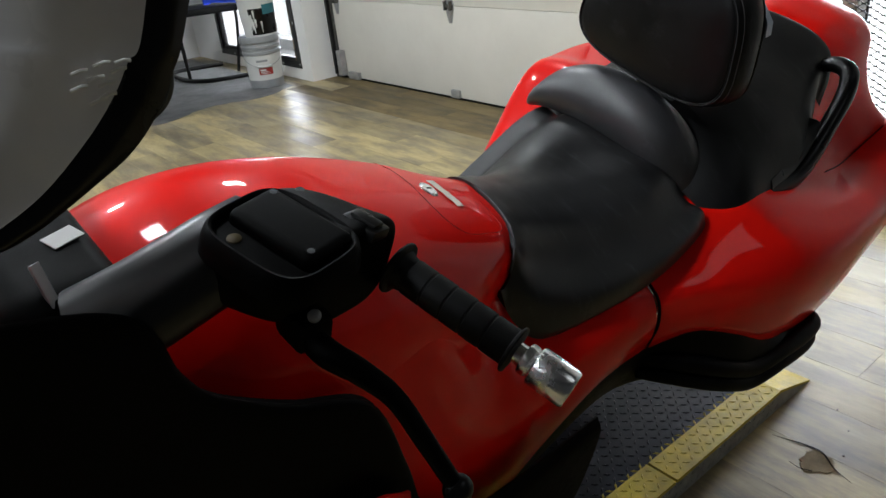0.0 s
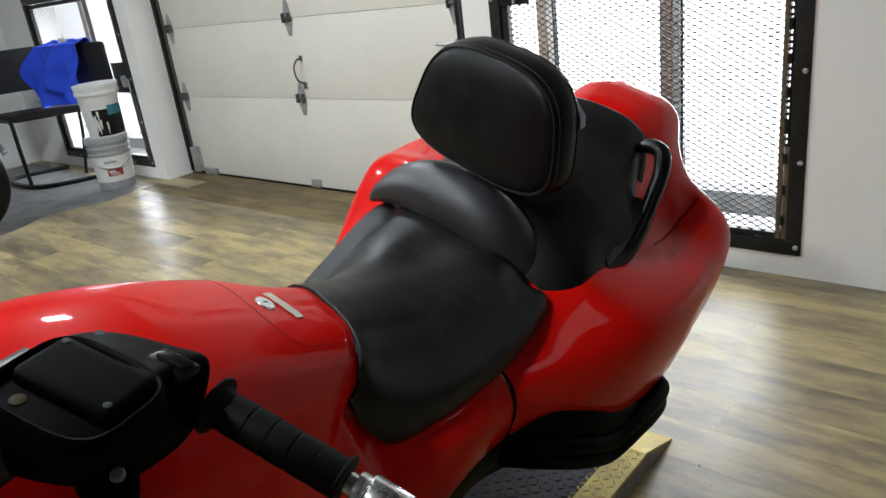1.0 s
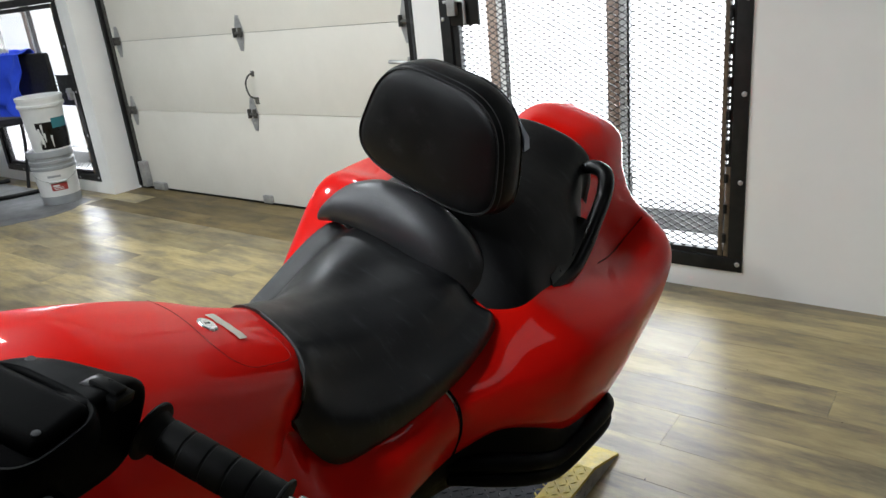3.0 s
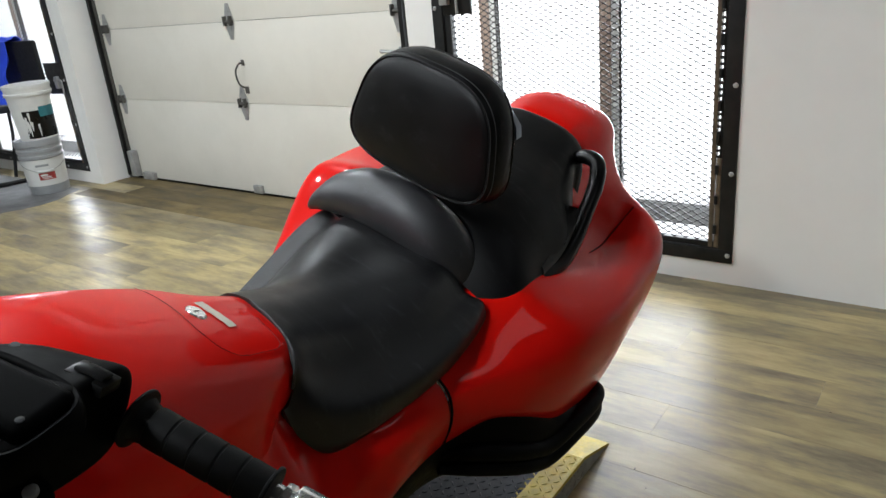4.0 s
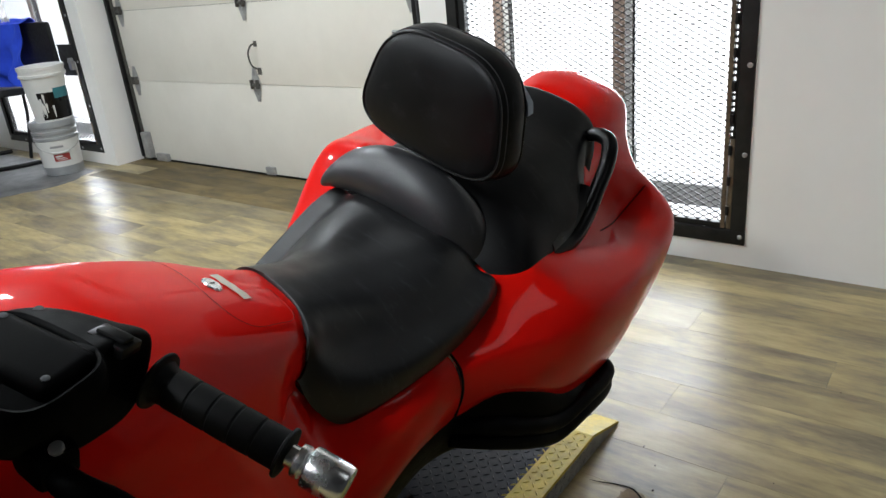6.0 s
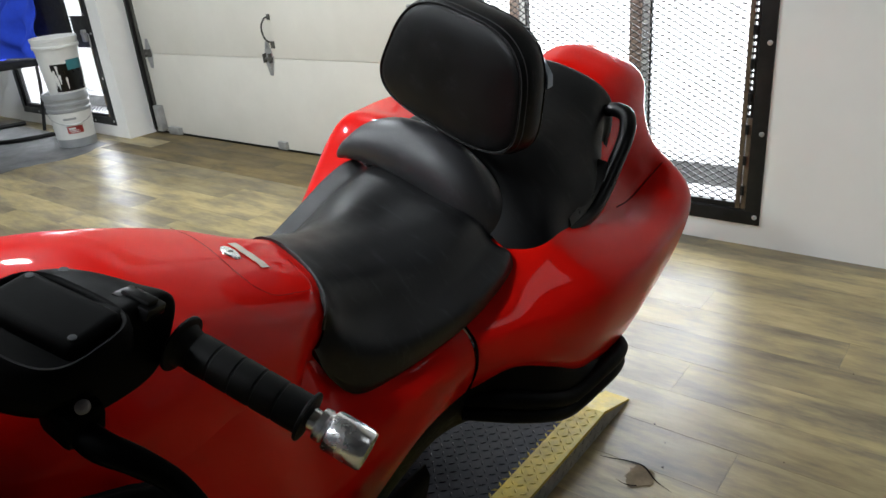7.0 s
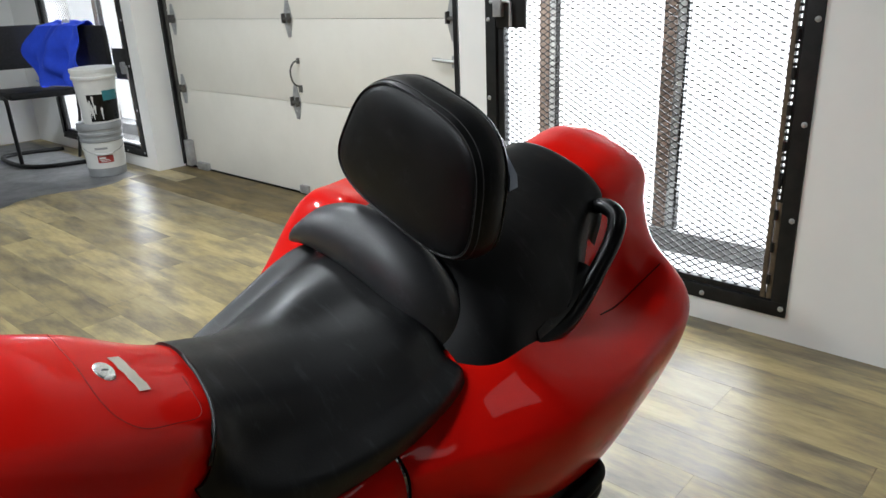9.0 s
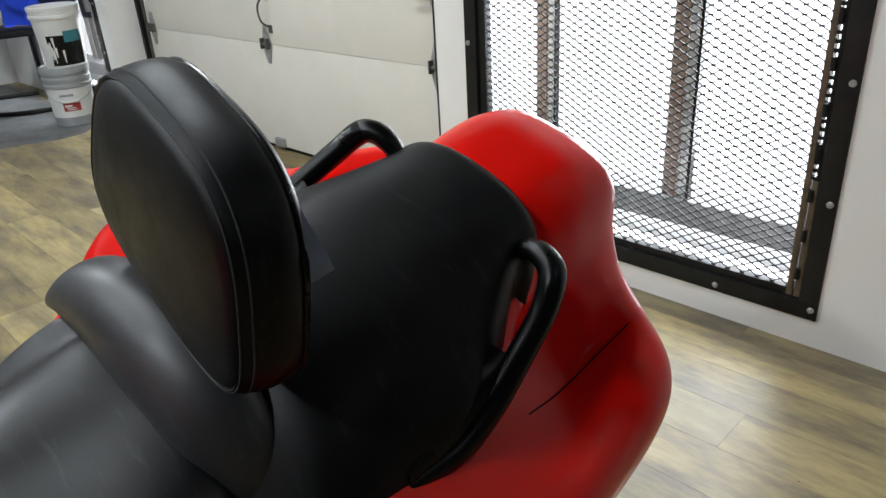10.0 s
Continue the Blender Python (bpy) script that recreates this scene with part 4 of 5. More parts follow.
part("bar_arm", bm, SATIN, bars, "black moulded arm to the steering head")
bm = bmesh.new()
box(bm, -0.0095, 0.0095, -0.017, 0.015, -0.006, 0.003, 0.002)
box(bm, -0.0055, 0.0055, -0.013, 0.011, 0.002, 0.0062, 0.002)
bmesh.ops.transform(bm, matrix=aim2((2.382, -0.292, 1.113), (0.24, -0.05, 1), (0.28, -1, 0)), verts=bm.verts)
part("switch", bm, GLOSSBLACK, housing, "black rocker switch")
# lever with its pivot
bm = bmesh.new()
box(bm, 2.312, 2.340, -0.322, -0.285, 1.043, 1.070, 0.007)
tube(bm, [(2.326, -0.305, 1.05), (2.325, -0.335, 1.052), (2.335, -0.36, 1.048), (2.348, -0.385, 1.035), (2.356, -0.412, 1.012), (2.368, -0.432, 0.982)], 0.009, 12, 40, radii=(0.009, 0.010, 0.009, 0.0075, 0.007, 0.0065))
lever = part("clutch_lever", bm, PLASTIC, bars, "black clutch lever")
bm = bmesh.new()
bmesh.ops.create_uvsphere(bm, u_segments=20, v_segments=12, radius=0.011, matrix=Matrix.Translation((2.371, -0.436, 0.975)))
part("lever_ball", bm, GLOSSBLACK, lever)
bm = bmesh.new()
lathe(bm, [(0.0048, 0), (0.0048, 0.003), (0.0035, 0.0042), (0.0, 0.0046)], 20, aim((2.326, -0.316, 1.0705), (-0.3, -0.25, 1)))
part("pivot_bolt", bm, STEEL, lever, "bright steel pivot bolt")
# steering head cover with its white sticker and the ignition key
bm = bmesh.new()
box(bm, 2.165, 2.262, -0.175, 0.10, 0.93, 1.045, 0.028, 5)
stem = part("steering_head", bm, PLASTIC, bars, "black steering head cover")
bm = bmesh.new()
box(bm, -0.013, 0.013, -0.009, 0.009, 0, 0.001)
bmesh.ops.transform(bm, matrix=aim2((2.236, -0.10, 1.0465), (0.0, 0.0, 1), (0.3, -1, 0)), verts=bm.verts)
part("white_sticker", bm, WHITEPLASTIC, stem, "small white sticker")
bm = bmesh.new()
box(bm, -0.004, 0.004, -0.02, 0.02, 0.0, 0.004, 0.0015)
bmesh.ops.transform(bm, matrix=aim((2.203, -0.155, 1.048), (0.2, -0.7, 0.6)), verts=bm.verts)
part("key", bm, STEEL, stem, "bare metal key")

for ob in bars.children_recursive:
    if ob.name.split(".")[0] not in ("grip", "bar_end"):
        ob.data.transform(FRONT)

# windscreen with a black edge trim
EDGE = [(2.262, -0.335, 1.40), (2.247, -0.34, 1.321), (2.241, -0.34, 1.300), (2.234, -0.34, 1.281), (2.220, -0.34, 1.261), (2.202, -0.34, 1.248), (2.171, -0.34, 1.230), (2.144, -0.338, 1.222), (2.09, -0.33, 1.21), (2.02, -0.31, 1.20)]
INNER = [(2.238, -0.335, 1.405), (2.226, -0.34, 1.325), (2.219, -0.34, 1.312), (2.212, -0.34, 1.296), (2.199, -0.34, 1.276), (2.178, -0.34, 1.253), (2.158, -0.34, 1.240), (2.138, -0.338, 1.232), (2.086, -0.33, 1.22), (2.018, -0.31, 1.21)]
bm = bmesh.new()
sheet(bm, net([EDGE, [((a[0] + b[0]) / 2, a[1] - 0.004, (a[2] + b[2]) / 2) for a, b in zip(EDGE, INNER)], INNER], 8, 60))
thicken(bm, 0.006)
screen = empty("windscreen")
screen.parent = bike
part("edge_trim", bm, GLOSSBLACK, screen, "black rubber edge trim")
bm = bmesh.new()
sheet(bm, net([INNER, [(x - 0.05, y + 0.012, z + 0.012) for x, y, z in INNER], [(x - 0.11, y + 0.05, z + 0.02) for x, y, z in INNER], [(x - 0.17, y + 0.13, z + 0.02) for x, y, z in INNER], [(x - 0.2, y + 0.25, z + 0.02) for x, y, z in INNER], [(x - 0.205, y + 0.34, z + 0.02) for x, y, z in INNER]], 40, 40))
thicken(bm, 0.003)
part("screen_pane", bm, SCREEN, screen, "smoke grey windscreen pane")

random.seed(31)
pane = net([INNER, [(x - 0.05, y + 0.012, z + 0.012) for x, y, z in INNER]], 20, 60)
for k in range(9):
    r0, c0 = random.randint(1, 7), 12 + k
    p, q = Vector(pane[r0][c0].tolist()), Vector(pane[r0 + 2][c0 + 1].tolist())
    bm = bmesh.new()
    tube(bm, [tuple(p + Vector((0.001, -0.0045, 0))), tuple((p + q) / 2 + Vector((0.0015, -0.0045, 0.001))), tuple(q + Vector((0, -0.0045, 0)))], 0.0009, 6)
    part("print_bar", bm, WHITEPLASTIC, screen, "worn white print")
for ob in screen.children_recursive:
    ob.data.transform(Matrix.Translation((-0.026, 0, 0.004)) @ FRONT)

# red nose of the fairing, under the screen
skin("front_fairing", [
    [(1.50, 0, 0.86), (1.50, 0.06, 0.85), (1.51, 0.10, 0.80), (1.53, 0.11, 0.72)],
    [(1.60, 0, 1.00), (1.60, 0.12, 0.97), (1.61, 0.20, 0.88), (1.63, 0.22, 0.70)],
    [(1.78, 0, 1.10), (1.78, 0.18, 1.06), (1.79, 0.27, 0.94), (1.80, 0.29, 0.70)],
    [(1.96, 0, 1.15), (1.96, 0.22, 1.10), (1.97, 0.30, 0.96), (1.98, 0.31, 0.68)],
], RED, 0.004, 30, 50, "glossy red front fairing", axes=FRONT)
# black inner fairing, belly, guard and running gear
INNERTOP = [(2.02, 1.13), (2.15, 1.105), (2.215, 1.08), (2.242, 1.045), (2.258, 1.005), (2.289, 0.964), (2.356, 0.915), (2.436, 0.868), (2.488, 0.758), (2.526, 0.662), (2.60, 0.58), (2.72, 0.56), (2.85, 0.56)]
skin("inner_fairing", [[(u, -0.245 + 0.06 * max(0, u - 2.5), w), (u, -0.262 + 0.08 * max(0, u - 2.5), w - 0.03), (u, -0.262 + 0.12 * max(0, u - 2.5), 0.5 * w + 0.12), (u, -0.25 + 0.15 * max(0, u - 2.5), 0.3), (u, -0.2, 0.14)] for u, w in INNERTOP],
     PLASTIC, 0.004, 70, 30, "black inner fairing", mirror=False, axes=FRONT)
# red lower cowl beside the engine
skin("lower_cowl", [
    [(2.05, -0.30, 0.62), (2.05, -0.325, 0.5), (2.05, -0.30, 0.3)],
    [(2.25, -0.30, 0.66), (2.25, -0.33, 0.5), (2.25, -0.30, 0.28)],
    [(2.40, -0.29, 0.775), (2.42, -0.315, 0.55), (2.42, -0.28, 0.28)],
    [(2.47, -0.285, 0.755), (2.50, -0.29, 0.55), (2.52, -0.25, 0.30)],
], RED, 0.004, 24, 24, "glossy red lower cowl", mirror=False, axes=FRONT)
skin("under_tail", [
    near(2.74, (0.21, 0.50), (0.20, 0.42), (0.18, 0.30), (0.15, 0.16)),
    near(2.82, (0.217, 0.56), (0.215, 0.50), (0.19, 0.36), (0.15, 0.18)),
    near(2.93, (0.222, 0.59), (0.230, 0.54), (0.20, 0.44), (0.15, 0.34)),
    near(3.00, (0.252, 0.615), (0.276, 0.555), (0.25, 0.49), (0.15, 0.42)),
    near(3.07, (0.288, 0.60), (0.315, 0.535), (0.28, 0.49), (0.15, 0.43)),
    near(3.145, (0.310, 0.56), (0.332, 0.518), (0.295, 0.48), (0.15, 0.43)),
    near(3.22, (0.314, 0.535), (0.335, 0.51), (0.295, 0.472), (0.15, 0.43)),
    near(3.33, (0.306, 0.49), (0.312, 0.475), (0.275, 0.45), (0.14, 0.42)),
    near(3.44, (0.288, 0.455), (0.282, 0.44), (0.24, 0.425), (0.13, 0.41)),
], PLASTIC, 0.004, 60, 30, "black lower tail panel", mirror=False)
GUARD = [(2.93, -0.225, 0.545), (2.985, -0.272, 0.545), (3.05, -0.31, 0.527), (3.12, -0.330, 0.505), (3.21, -0.338, 0.507), (3.285, -0.338, 0.503), (3.325, -0.325, 0.497), (3.338, -0.29, 0.488)]
for drop, reach, r in ((0.018, 0.0, 0.0155), (-0.012, 0.006, 0.0145)):
    bm = bmesh.new()
    tube(bm, [(u, v - reach, w + drop - 0.01) for u, v, w in GUARD], r, 16, 70, radii=(r * 0.6, r, r, r, r, r, r, r * 0.7))
    part("rear_guard", bm, PLASTIC, bike, "black tubular rear guard")


def wheel(parent, m, radius, width, name="wheel"):
    """A spoked alloy wheel whose axle is m's z."""
    top = empty(name)
    top.parent = parent
    top.matrix_local = m
    bm = bmesh.new()
    r, h = radius, width / 2
    lathe(bm, [(r * 0.70, -h * 0.8), (r * 0.80, -h), (r * 0.93, -h * 0.85), (r * 0.985, -h * 0.5), (r, 0), (r * 0.985, h * 0.5), (r * 0.93, h * 0.85), (r * 0.80, h), (r * 0.70, h * 0.8)], 56, cap=False)
    part("tyre", bm, RUBBER, top, "black treaded tyre")
    bm = bmesh.new()
    lathe(bm, [(r * 0.735, -h * 0.72), (r * 0.72, -h * 0.8), (r * 0.64, -h * 0.78), (r * 0.62, -h * 0.3), (r * 0.62, h * 0.3), (r * 0.64, h * 0.78), (r * 0.72, h * 0.8), (r * 0.735, h * 0.72)], 56, cap=False)
    part("rim", bm, ALLOY, top, "polished alloy rim")
    for k in range(5):
        a = k * 2 * math.pi / 5 + 0.4
        bm = bmesh.new()
        rows = []
        for q in np.linspace(0.10, 0.66, 9):
            c, wide = a + 0.55 * q, 0.17 * r * (0.55 + 0.5 * abs(q - 0.4))
            mid, side = Vector((r * q * math.cos(c), r * q * math.sin(c), 0)), Vector((-math.sin(c), math.cos(c), 0))
            rows.append([mid - side * wide, mid - side * wide * 0.8 + Vector((0, 0, h * 0.5)), mid + side * wide * 0.8 + Vector((0, 0, h * 0.5)), mid + side * wide, mid + side * wide * 0.8 - Vector((0, 0, h * 0.5)), mid - side * wide * 0.8 - Vector((0, 0, h * 0.5))])
        sheet(bm, rows, True)
        part("spoke", bm, ALLOY, top)
    bm = bmesh.new()
    lathe(bm, [(0.035, -h * 1.0), (0.04, -h * 0.8), (0.04, h * 0.8), (0.035, h * 1.0)], 24)
    part("hub", bm, ALLOY, top)
    for s in (-1, 1):
        bm = bmesh.new()
        z = s * h * 0.95
        ri, ro = r * 0.30, r * 0.47
        lathe(bm, [(ri, z - 0.0025), (ro, z - 0.0025), (ro, z + 0.0025), (ri, z + 0.0025), (ri, z - 0.0025)], 40, cap=False)
        for k in range(6):
            a = k * math.pi / 3
            tube(bm, [(0.03 * math.cos(a), 0.03 * math.sin(a), z), (ri * 1.05 * math.cos(a + 0.3), ri * 1.05 * math.sin(a + 0.3), z)], 0.005, 6)
        part("brake_disc", bm, STEEL, top)
    return top


AXLE = pose(0, 0, 0, 90)
wheel(bike, Matrix.Translation((3.08, 0, 0.374)) @ AXLE, 0.30, 0.13)
wheel(bike, Matrix.Translation((1.62, 0, 0.374)) @ AXLE, 0.30, 0.11)
part("engine", boxes((2.15, 2.90, -0.13, 0.15, 0.22, 0.64), bevel=0.04), GLOSSBLACK, bike, "black engine block")
bm = bmesh.new()
tube(bm, [(2.62, -0.16, 0.30), (2.64, -0.26, 0.22), (2.66, -0.36, 0.19)], 0.012, 10)
box(bm, 2.63, 2.70, -0.385, -0.34, 0.178, 0.189)
part("side_stand", bm, BLACKSTEEL, bike, "black side stand")
# ---- wheel lift: chequer plate deck, yellow edges with a ramped end ----
lift = empty("lift_platform")
HZ = 0.05
YO, YI, X0, XE, XR = 1.834, 1.90, 0.7, 3.634, 3.49


def lug(bm, x, y, z, a, up, length=0.0165, wide=0.0055, high=0.0016):
    """One raised lug of chequer plate; up is the face's normal axis 'z' or 'y'."""
    c, s = math.cos(a), math.sin(a)
    pts = [(-length / 2, 0, 0), (0, -wide / 2, 0), (length / 2, 0, 0), (0, wide / 2, 0), (-length / 5, 0, high), (length / 5, 0, high)]
    out = []
    for px, py, pz in pts:
        qx, qy = px * c - py * s, px * s + py * c
        out.append(bm.verts.new((x + qx, y + qy, z + pz) if up == "z" else (x + qx, y - pz, z + qy)))
    p = out
    for f in ((0, 1, 5, 4), (1, 2, 5), (2, 3, 4, 5), (3, 0, 4)):
        bm.faces.new([p[i] for i in f])


bm = boxes((X0, XR + 0.02, YI, 2.52, 0.0, HZ))
k = 0
for i in range(int((XR - 2.7) / 0.019)):
    for j in range(int(0.58 / 0.019)):
        lug(bm, 2.7 + i * 0.019, YI + 0.02 + j * 0.019, HZ, math.pi / 4 if (i + j) % 2 else -math.pi / 4, "z")
part("deck", bm, DECK, lift, "dark blue-black chequer plate deck", smooth=False)
for s, (a, b) in (("near", (YO, YI)), ("far", (2.52, 2.60))):
    for x0, x1 in ((X0, 3.098), (3.104, XR)):
        bm = boxes((x0, x1, a - 0.002, b, HZ - 0.004, HZ + 0.004))
        if x1 > 2.5:
            for i in range(int((x1 - max(x0, 2.5)) / 0.019)):
                for j in range(4):
                    lug(bm, max(x0, 2.5) + 0.014 + i * 0.019, a + 0.014 + j * 0.019, HZ + 0.004, math.pi / 4 if (i + j) % 2 else -math.pi / 4, "z")
        part("edge_strip", bm, YELLOW, lift, "worn yellow chequer plate edge", smooth=False)
    bm = bmesh.new()
    vs = [bm.verts.new(p) for p in ((XR, a, HZ + 0.004), (XR, b, HZ + 0.004), (XE, b, 0.006), (XE, a, 0.006), (XR, a, HZ - 0.004), (XR, b, HZ - 0.004), (XE, b, 0.0), (XE, a, 0.0))]
    for q in ((0, 1, 2, 3), (7, 6, 5, 4), (0, 3, 7, 4), (1, 5, 6, 2), (2, 6, 7, 3), (0, 4, 5, 1)):
        bm.faces.new([vs[i] for i in q])
    part("ramp_end", bm, YELLOW, lift, "worn yellow ramped end", smooth=False)
    # bare side skirt with chequer lugs
    y = a if s == "near" else b
    bm = bmesh.new()
    o = 0.003 if s == "near" else -0.003
    outline = [(X0, 0.0005), (XE, 0.0005), (XR, HZ - 0.005), (X0, HZ - 0.005)]
    front = [bm.verts.new((px, y + o * 0.2, pz)) for px, pz in outline]
    rear = [bm.verts.new((px, y + o * 1.2, pz)) for px, pz in outline]
    bm.faces.new(front)
    bm.faces.new(rear[::-1])
    for k in range(4):
        bm.faces.new((front[k], rear[k], rear[(k + 1) % 4], front[(k + 1) % 4]))
    if s == "near":
        for i in range(int((XR - 2.5) / 0.019)):
            for j in range(2):
                lug(bm, 2.5 + 0.014 + i * 0.019, y + o * 0.2, 0.013 + j * 0.024, math.pi / 4 if (i + j) % 2 else -math.pi / 4, "y", high=0.002)
    part("side_skirt", bm, ALU, lift, "bare aluminium chequer plate skirt", smooth=False)
bm = bmesh.new()
vs = [bm.verts.new(p) for p in ((XR + 0.02, YI, HZ), (XR + 0.02, 2.52, HZ), (XE, 2.52, 0.002), (XE, YI, 0.002), (XR + 0.02, YI, 0), (XR + 0.02, 2.52, 0), (XE, 2.52, 0), (XE, YI, 0))]
for q in ((0, 1, 2, 3), (4, 7, 6, 5), (0, 3, 7, 4), (1, 5, 6, 2), (2, 6, 7, 3), (0, 4, 5, 1)):
    bm.faces.new([vs[i] for i in q])
part("deck_ramp", bm, DECK, lift, smooth=False)
tagged(lift, "low chequer plate lift platform with worn yellow edges", "lift platform")


# ---- pails ----
def strip_on(bm, r0, r1, z0, z1, a0, a1, n=14, off=0.0012):
    """A band wrapped on a tapered pail between two heights and two angles."""
    rows = []
    for z, r in ((z0, r0), (z1, r1)):
        rows.append([Vector(((r + off) * math.cos(a0 + (a1 - a0) * i / n), (r + off) * math.sin(a0 + (a1 - a0) * i / n), z)) for i in range(n + 1)])
    sheet(bm, rows)


def pail_lower(x, y):
    top = empty("bucket", pose(x, y, 0) @ Matrix.Diagonal((0.93, 0.93, 1.0, 1)))
    bm = bmesh.new()
    lathe(bm, [(0.125, 0), (0.131, 0.004), (0.134, 0.06), (0.1345, 0.06)], 40)
    part("base", bm, GREYPLASTIC, top, "grey paint soiled base")
    bm = bmesh.new()
    lathe(bm, [(0.1345, 0.06), (0.145, 0.235), (0.1455, 0.24)], 40)
    part("body", bm, WHITEPLASTIC, top, "white pail body")
    bm = bmesh.new()
    lathe(bm, [(0.1455, 0.24), (0.152, 0.244), (0.153, 0.262), (0.148, 0.266), (0.148, 0.282), (0.154, 0.286), (0.154, 0.303), (0.149, 0.307), (0.149, 0.325), (0.157, 0.329), (0.158, 0.362), (0.154, 0.370), (0.147, 0.371), (0.145, 0.363), (0.0, 0.361)], 40)
    part("lid_collar", bm, GREYPLASTIC, top, "grey ribbed collar and lid")
    away = math.atan2(1.2 - y, 2.2 - x)
    bm = bmesh.new()
    strip_on(bm, 0.1372, 0.1402, 0.10, 0.15, away - 0.36, away + 0.42)
    lab = part("label", bm, LABELRED, top, "red paper label")
    for k, (z0, z1, a0, a1) in enumerate(((0.128, 0.14, -0.28, 0.05), (0.118, 0.123, -0.26, 0.2), (0.108, 0.112, -0.22, 0.25))):
        bm = bmesh.new()
        strip_on(bm, 0.1372 + 0.06 * (z0 - 0.1), 0.1372 + 0.06 * (z1 - 0.1), z0, z1, away + a0, away + a1, off=0.0022)
        part("print_bar", bm, WHITEPLASTIC, lab)
    bm = bmesh.new()
    strip_on(bm, 0.1425, 0.1434, 0.192, 0.207, away - 0.42, away + 0.2, off=0.0015)
    part("print_bar", bm, GREYPLASTIC, top)
    bm = bmesh.new()
    arc = [(0.152 * math.cos(away + 1.5 - 3.0 * q), 0.152 * math.sin(away + 1.5 - 3.0 * q), 0.235 - 0.075 * math.sin(math.pi * q)) for q in np.linspace(0, 1, 9)]
    tube(bm, arc, 0.0022, 6, 30)
    bail = part("bail", bm, STEEL, top, "wire bail")
    bm = bmesh.new()
    tube(bm, [tuple(Vector(arc[3]) * 1.0), tuple(Vector(arc[4])), tuple(Vector(arc[5]))], 0.0065, 10, 10)
    part("bail_grip", bm, WHITEPLASTIC, bail)
    return tagged(top, "white plastic pail with grey lid and red label", "bucket", "stacked pails")


def pail_upper(x, y, z):
    top = empty("bucket", pose(x, y, z, 1.0, -1.0, 0) @ Matrix.Diagonal((1.0, 1.0, 0.98, 1)))
    away = math.atan2(1.2 - y, 2.2 - x)
    bm = bmesh.new()
    lathe(bm, [(0.112, 0), (0.118, 0.003), (0.136, 0.30), (0.1365, 0.302)], 40)
    part("body", bm, WHITEPLASTIC, top, "white pail body with drips")
    bm = bmesh.new()
    lathe(bm, [(0.1365, 0.302), (0.146, 0.304), (0.147, 0.322), (0.141, 0.326), (0.142, 0.35), (0.147, 0.352), (0.147, 0.372), (0.141, 0.374), (0.137, 0.366), (0.128, 0.18), (0.0, 0.17)], 40)
    part("rim", bm, WHITEPLASTIC, top, "white rolled rim")
    bm = bmesh.new()
    strip_on(bm, 0.1192, 0.1304, 0.02, 0.205, away - 0.55, away + 1.15)
    lab = part("label", bm, GLOSSBLACK, top, "black printed label")
    bm = bmesh.new()
    strip_on(bm, 0.1274, 0.1316, 0.16, 0.228, away + 0.25, away + 1.1, off=0.002)
    part("label_panel", bm, TEAL, lab, "teal panel")
    random.seed(7)
    for k in range(12):
        a = away - 0.62 + 0.75 * random.random() ** 1.6
        z1 = random.uniform(0.03, 0.13)
        high = random.uniform(0.05, 0.085)
        wide = random.uniform(0.035, 0.085)
        bm = bmesh.new()
        for i in range(4):
            q0, q1 = i / 4, (i + 1) / 4
            strip_on(bm, 0.118 + 0.0605 * (z1 + high * q0), 0.118 + 0.0605 * (z1 + high * q1), z1 + high * q0, z1 + high * q1, a - wide * (0.25 + 0.75 * q1), a + wide * (0.2 + 0.8 * q1), 6, off=0.003)
        part("paint_drip", bm, WHITEPLASTIC, lab)
    return tagged(top, "open white pail with black label and paint drips", "bucket", "stacked pails")


pail_lower(4.48, 6.33)
pail_upper(4.51, 6.33, 0.3615)

# ---- waiting chair with a blue shirt over its back ----
chair = empty("chair")
bm = bmesh.new()
tube(bm, [(4.64, 6.92, 0.014), (4.44, 6.93, 0.014), (4.31, 6.92, 0.014), (4.24, 6.86, 0.014), (4.21, 6.72, 0.014), (4.21, 6.52, 0.014), (4.24, 6.40, 0.014), (4.30, 6.34, 0.014), (4.42, 6.31, 0.014), (4.64, 6.31, 0.014)], 0.014, 10, 70)
part("floor_loop", bm, BLACKSTEEL, chair, "black steel tube sled base")
bm = bmesh.new()
tube(bm, [(4.222, 6.46, 0.014), (4.212, 6.44, 0.25), (4.205, 6.42, 0.425), (4.203, 6.45, 0.447), (4.2, 6.52, 0.449), (4.19, 6.70, 0.452), (4.185, 6.74, 0.48), (4.175, 6.77, 0.60), (4.17, 6.79, 0.86)], 0.012, 10, 70)
part("leg", bm, BLACKSTEEL, chair)
bm = bmesh.new()
tube(bm, [(4.66, 6.33, 0.014), (4.665, 6.36, 0.25), (4.665, 6.40, 0.425), (4.665, 6.44, 0.447), (4.665, 6.69, 0.452), (4.665, 6.74, 0.48), (4.665, 6.77, 0.60), (4.665, 6.79, 0.86)], 0.012, 10, 70)
part("leg", bm, BLACKSTEEL, chair)
bm = bmesh.new()
box(bm, 4.21, 4.66, 6.36, 6.73, 0.44, 0.485, 0.02, 4)
part("seat", bm, CHAIRCLOTH, chair, "black upholstered seat")
bm = bmesh.new()
box(bm, 4.16, 4.69, 6.755, 6.80, 0.60, 0.875, 0.015, 3)
part("backrest", bm, CHAIRCLOTH, chair, "black upholstered back")
tagged(chair, "black cantilever visitor chair against the wall", "chair")

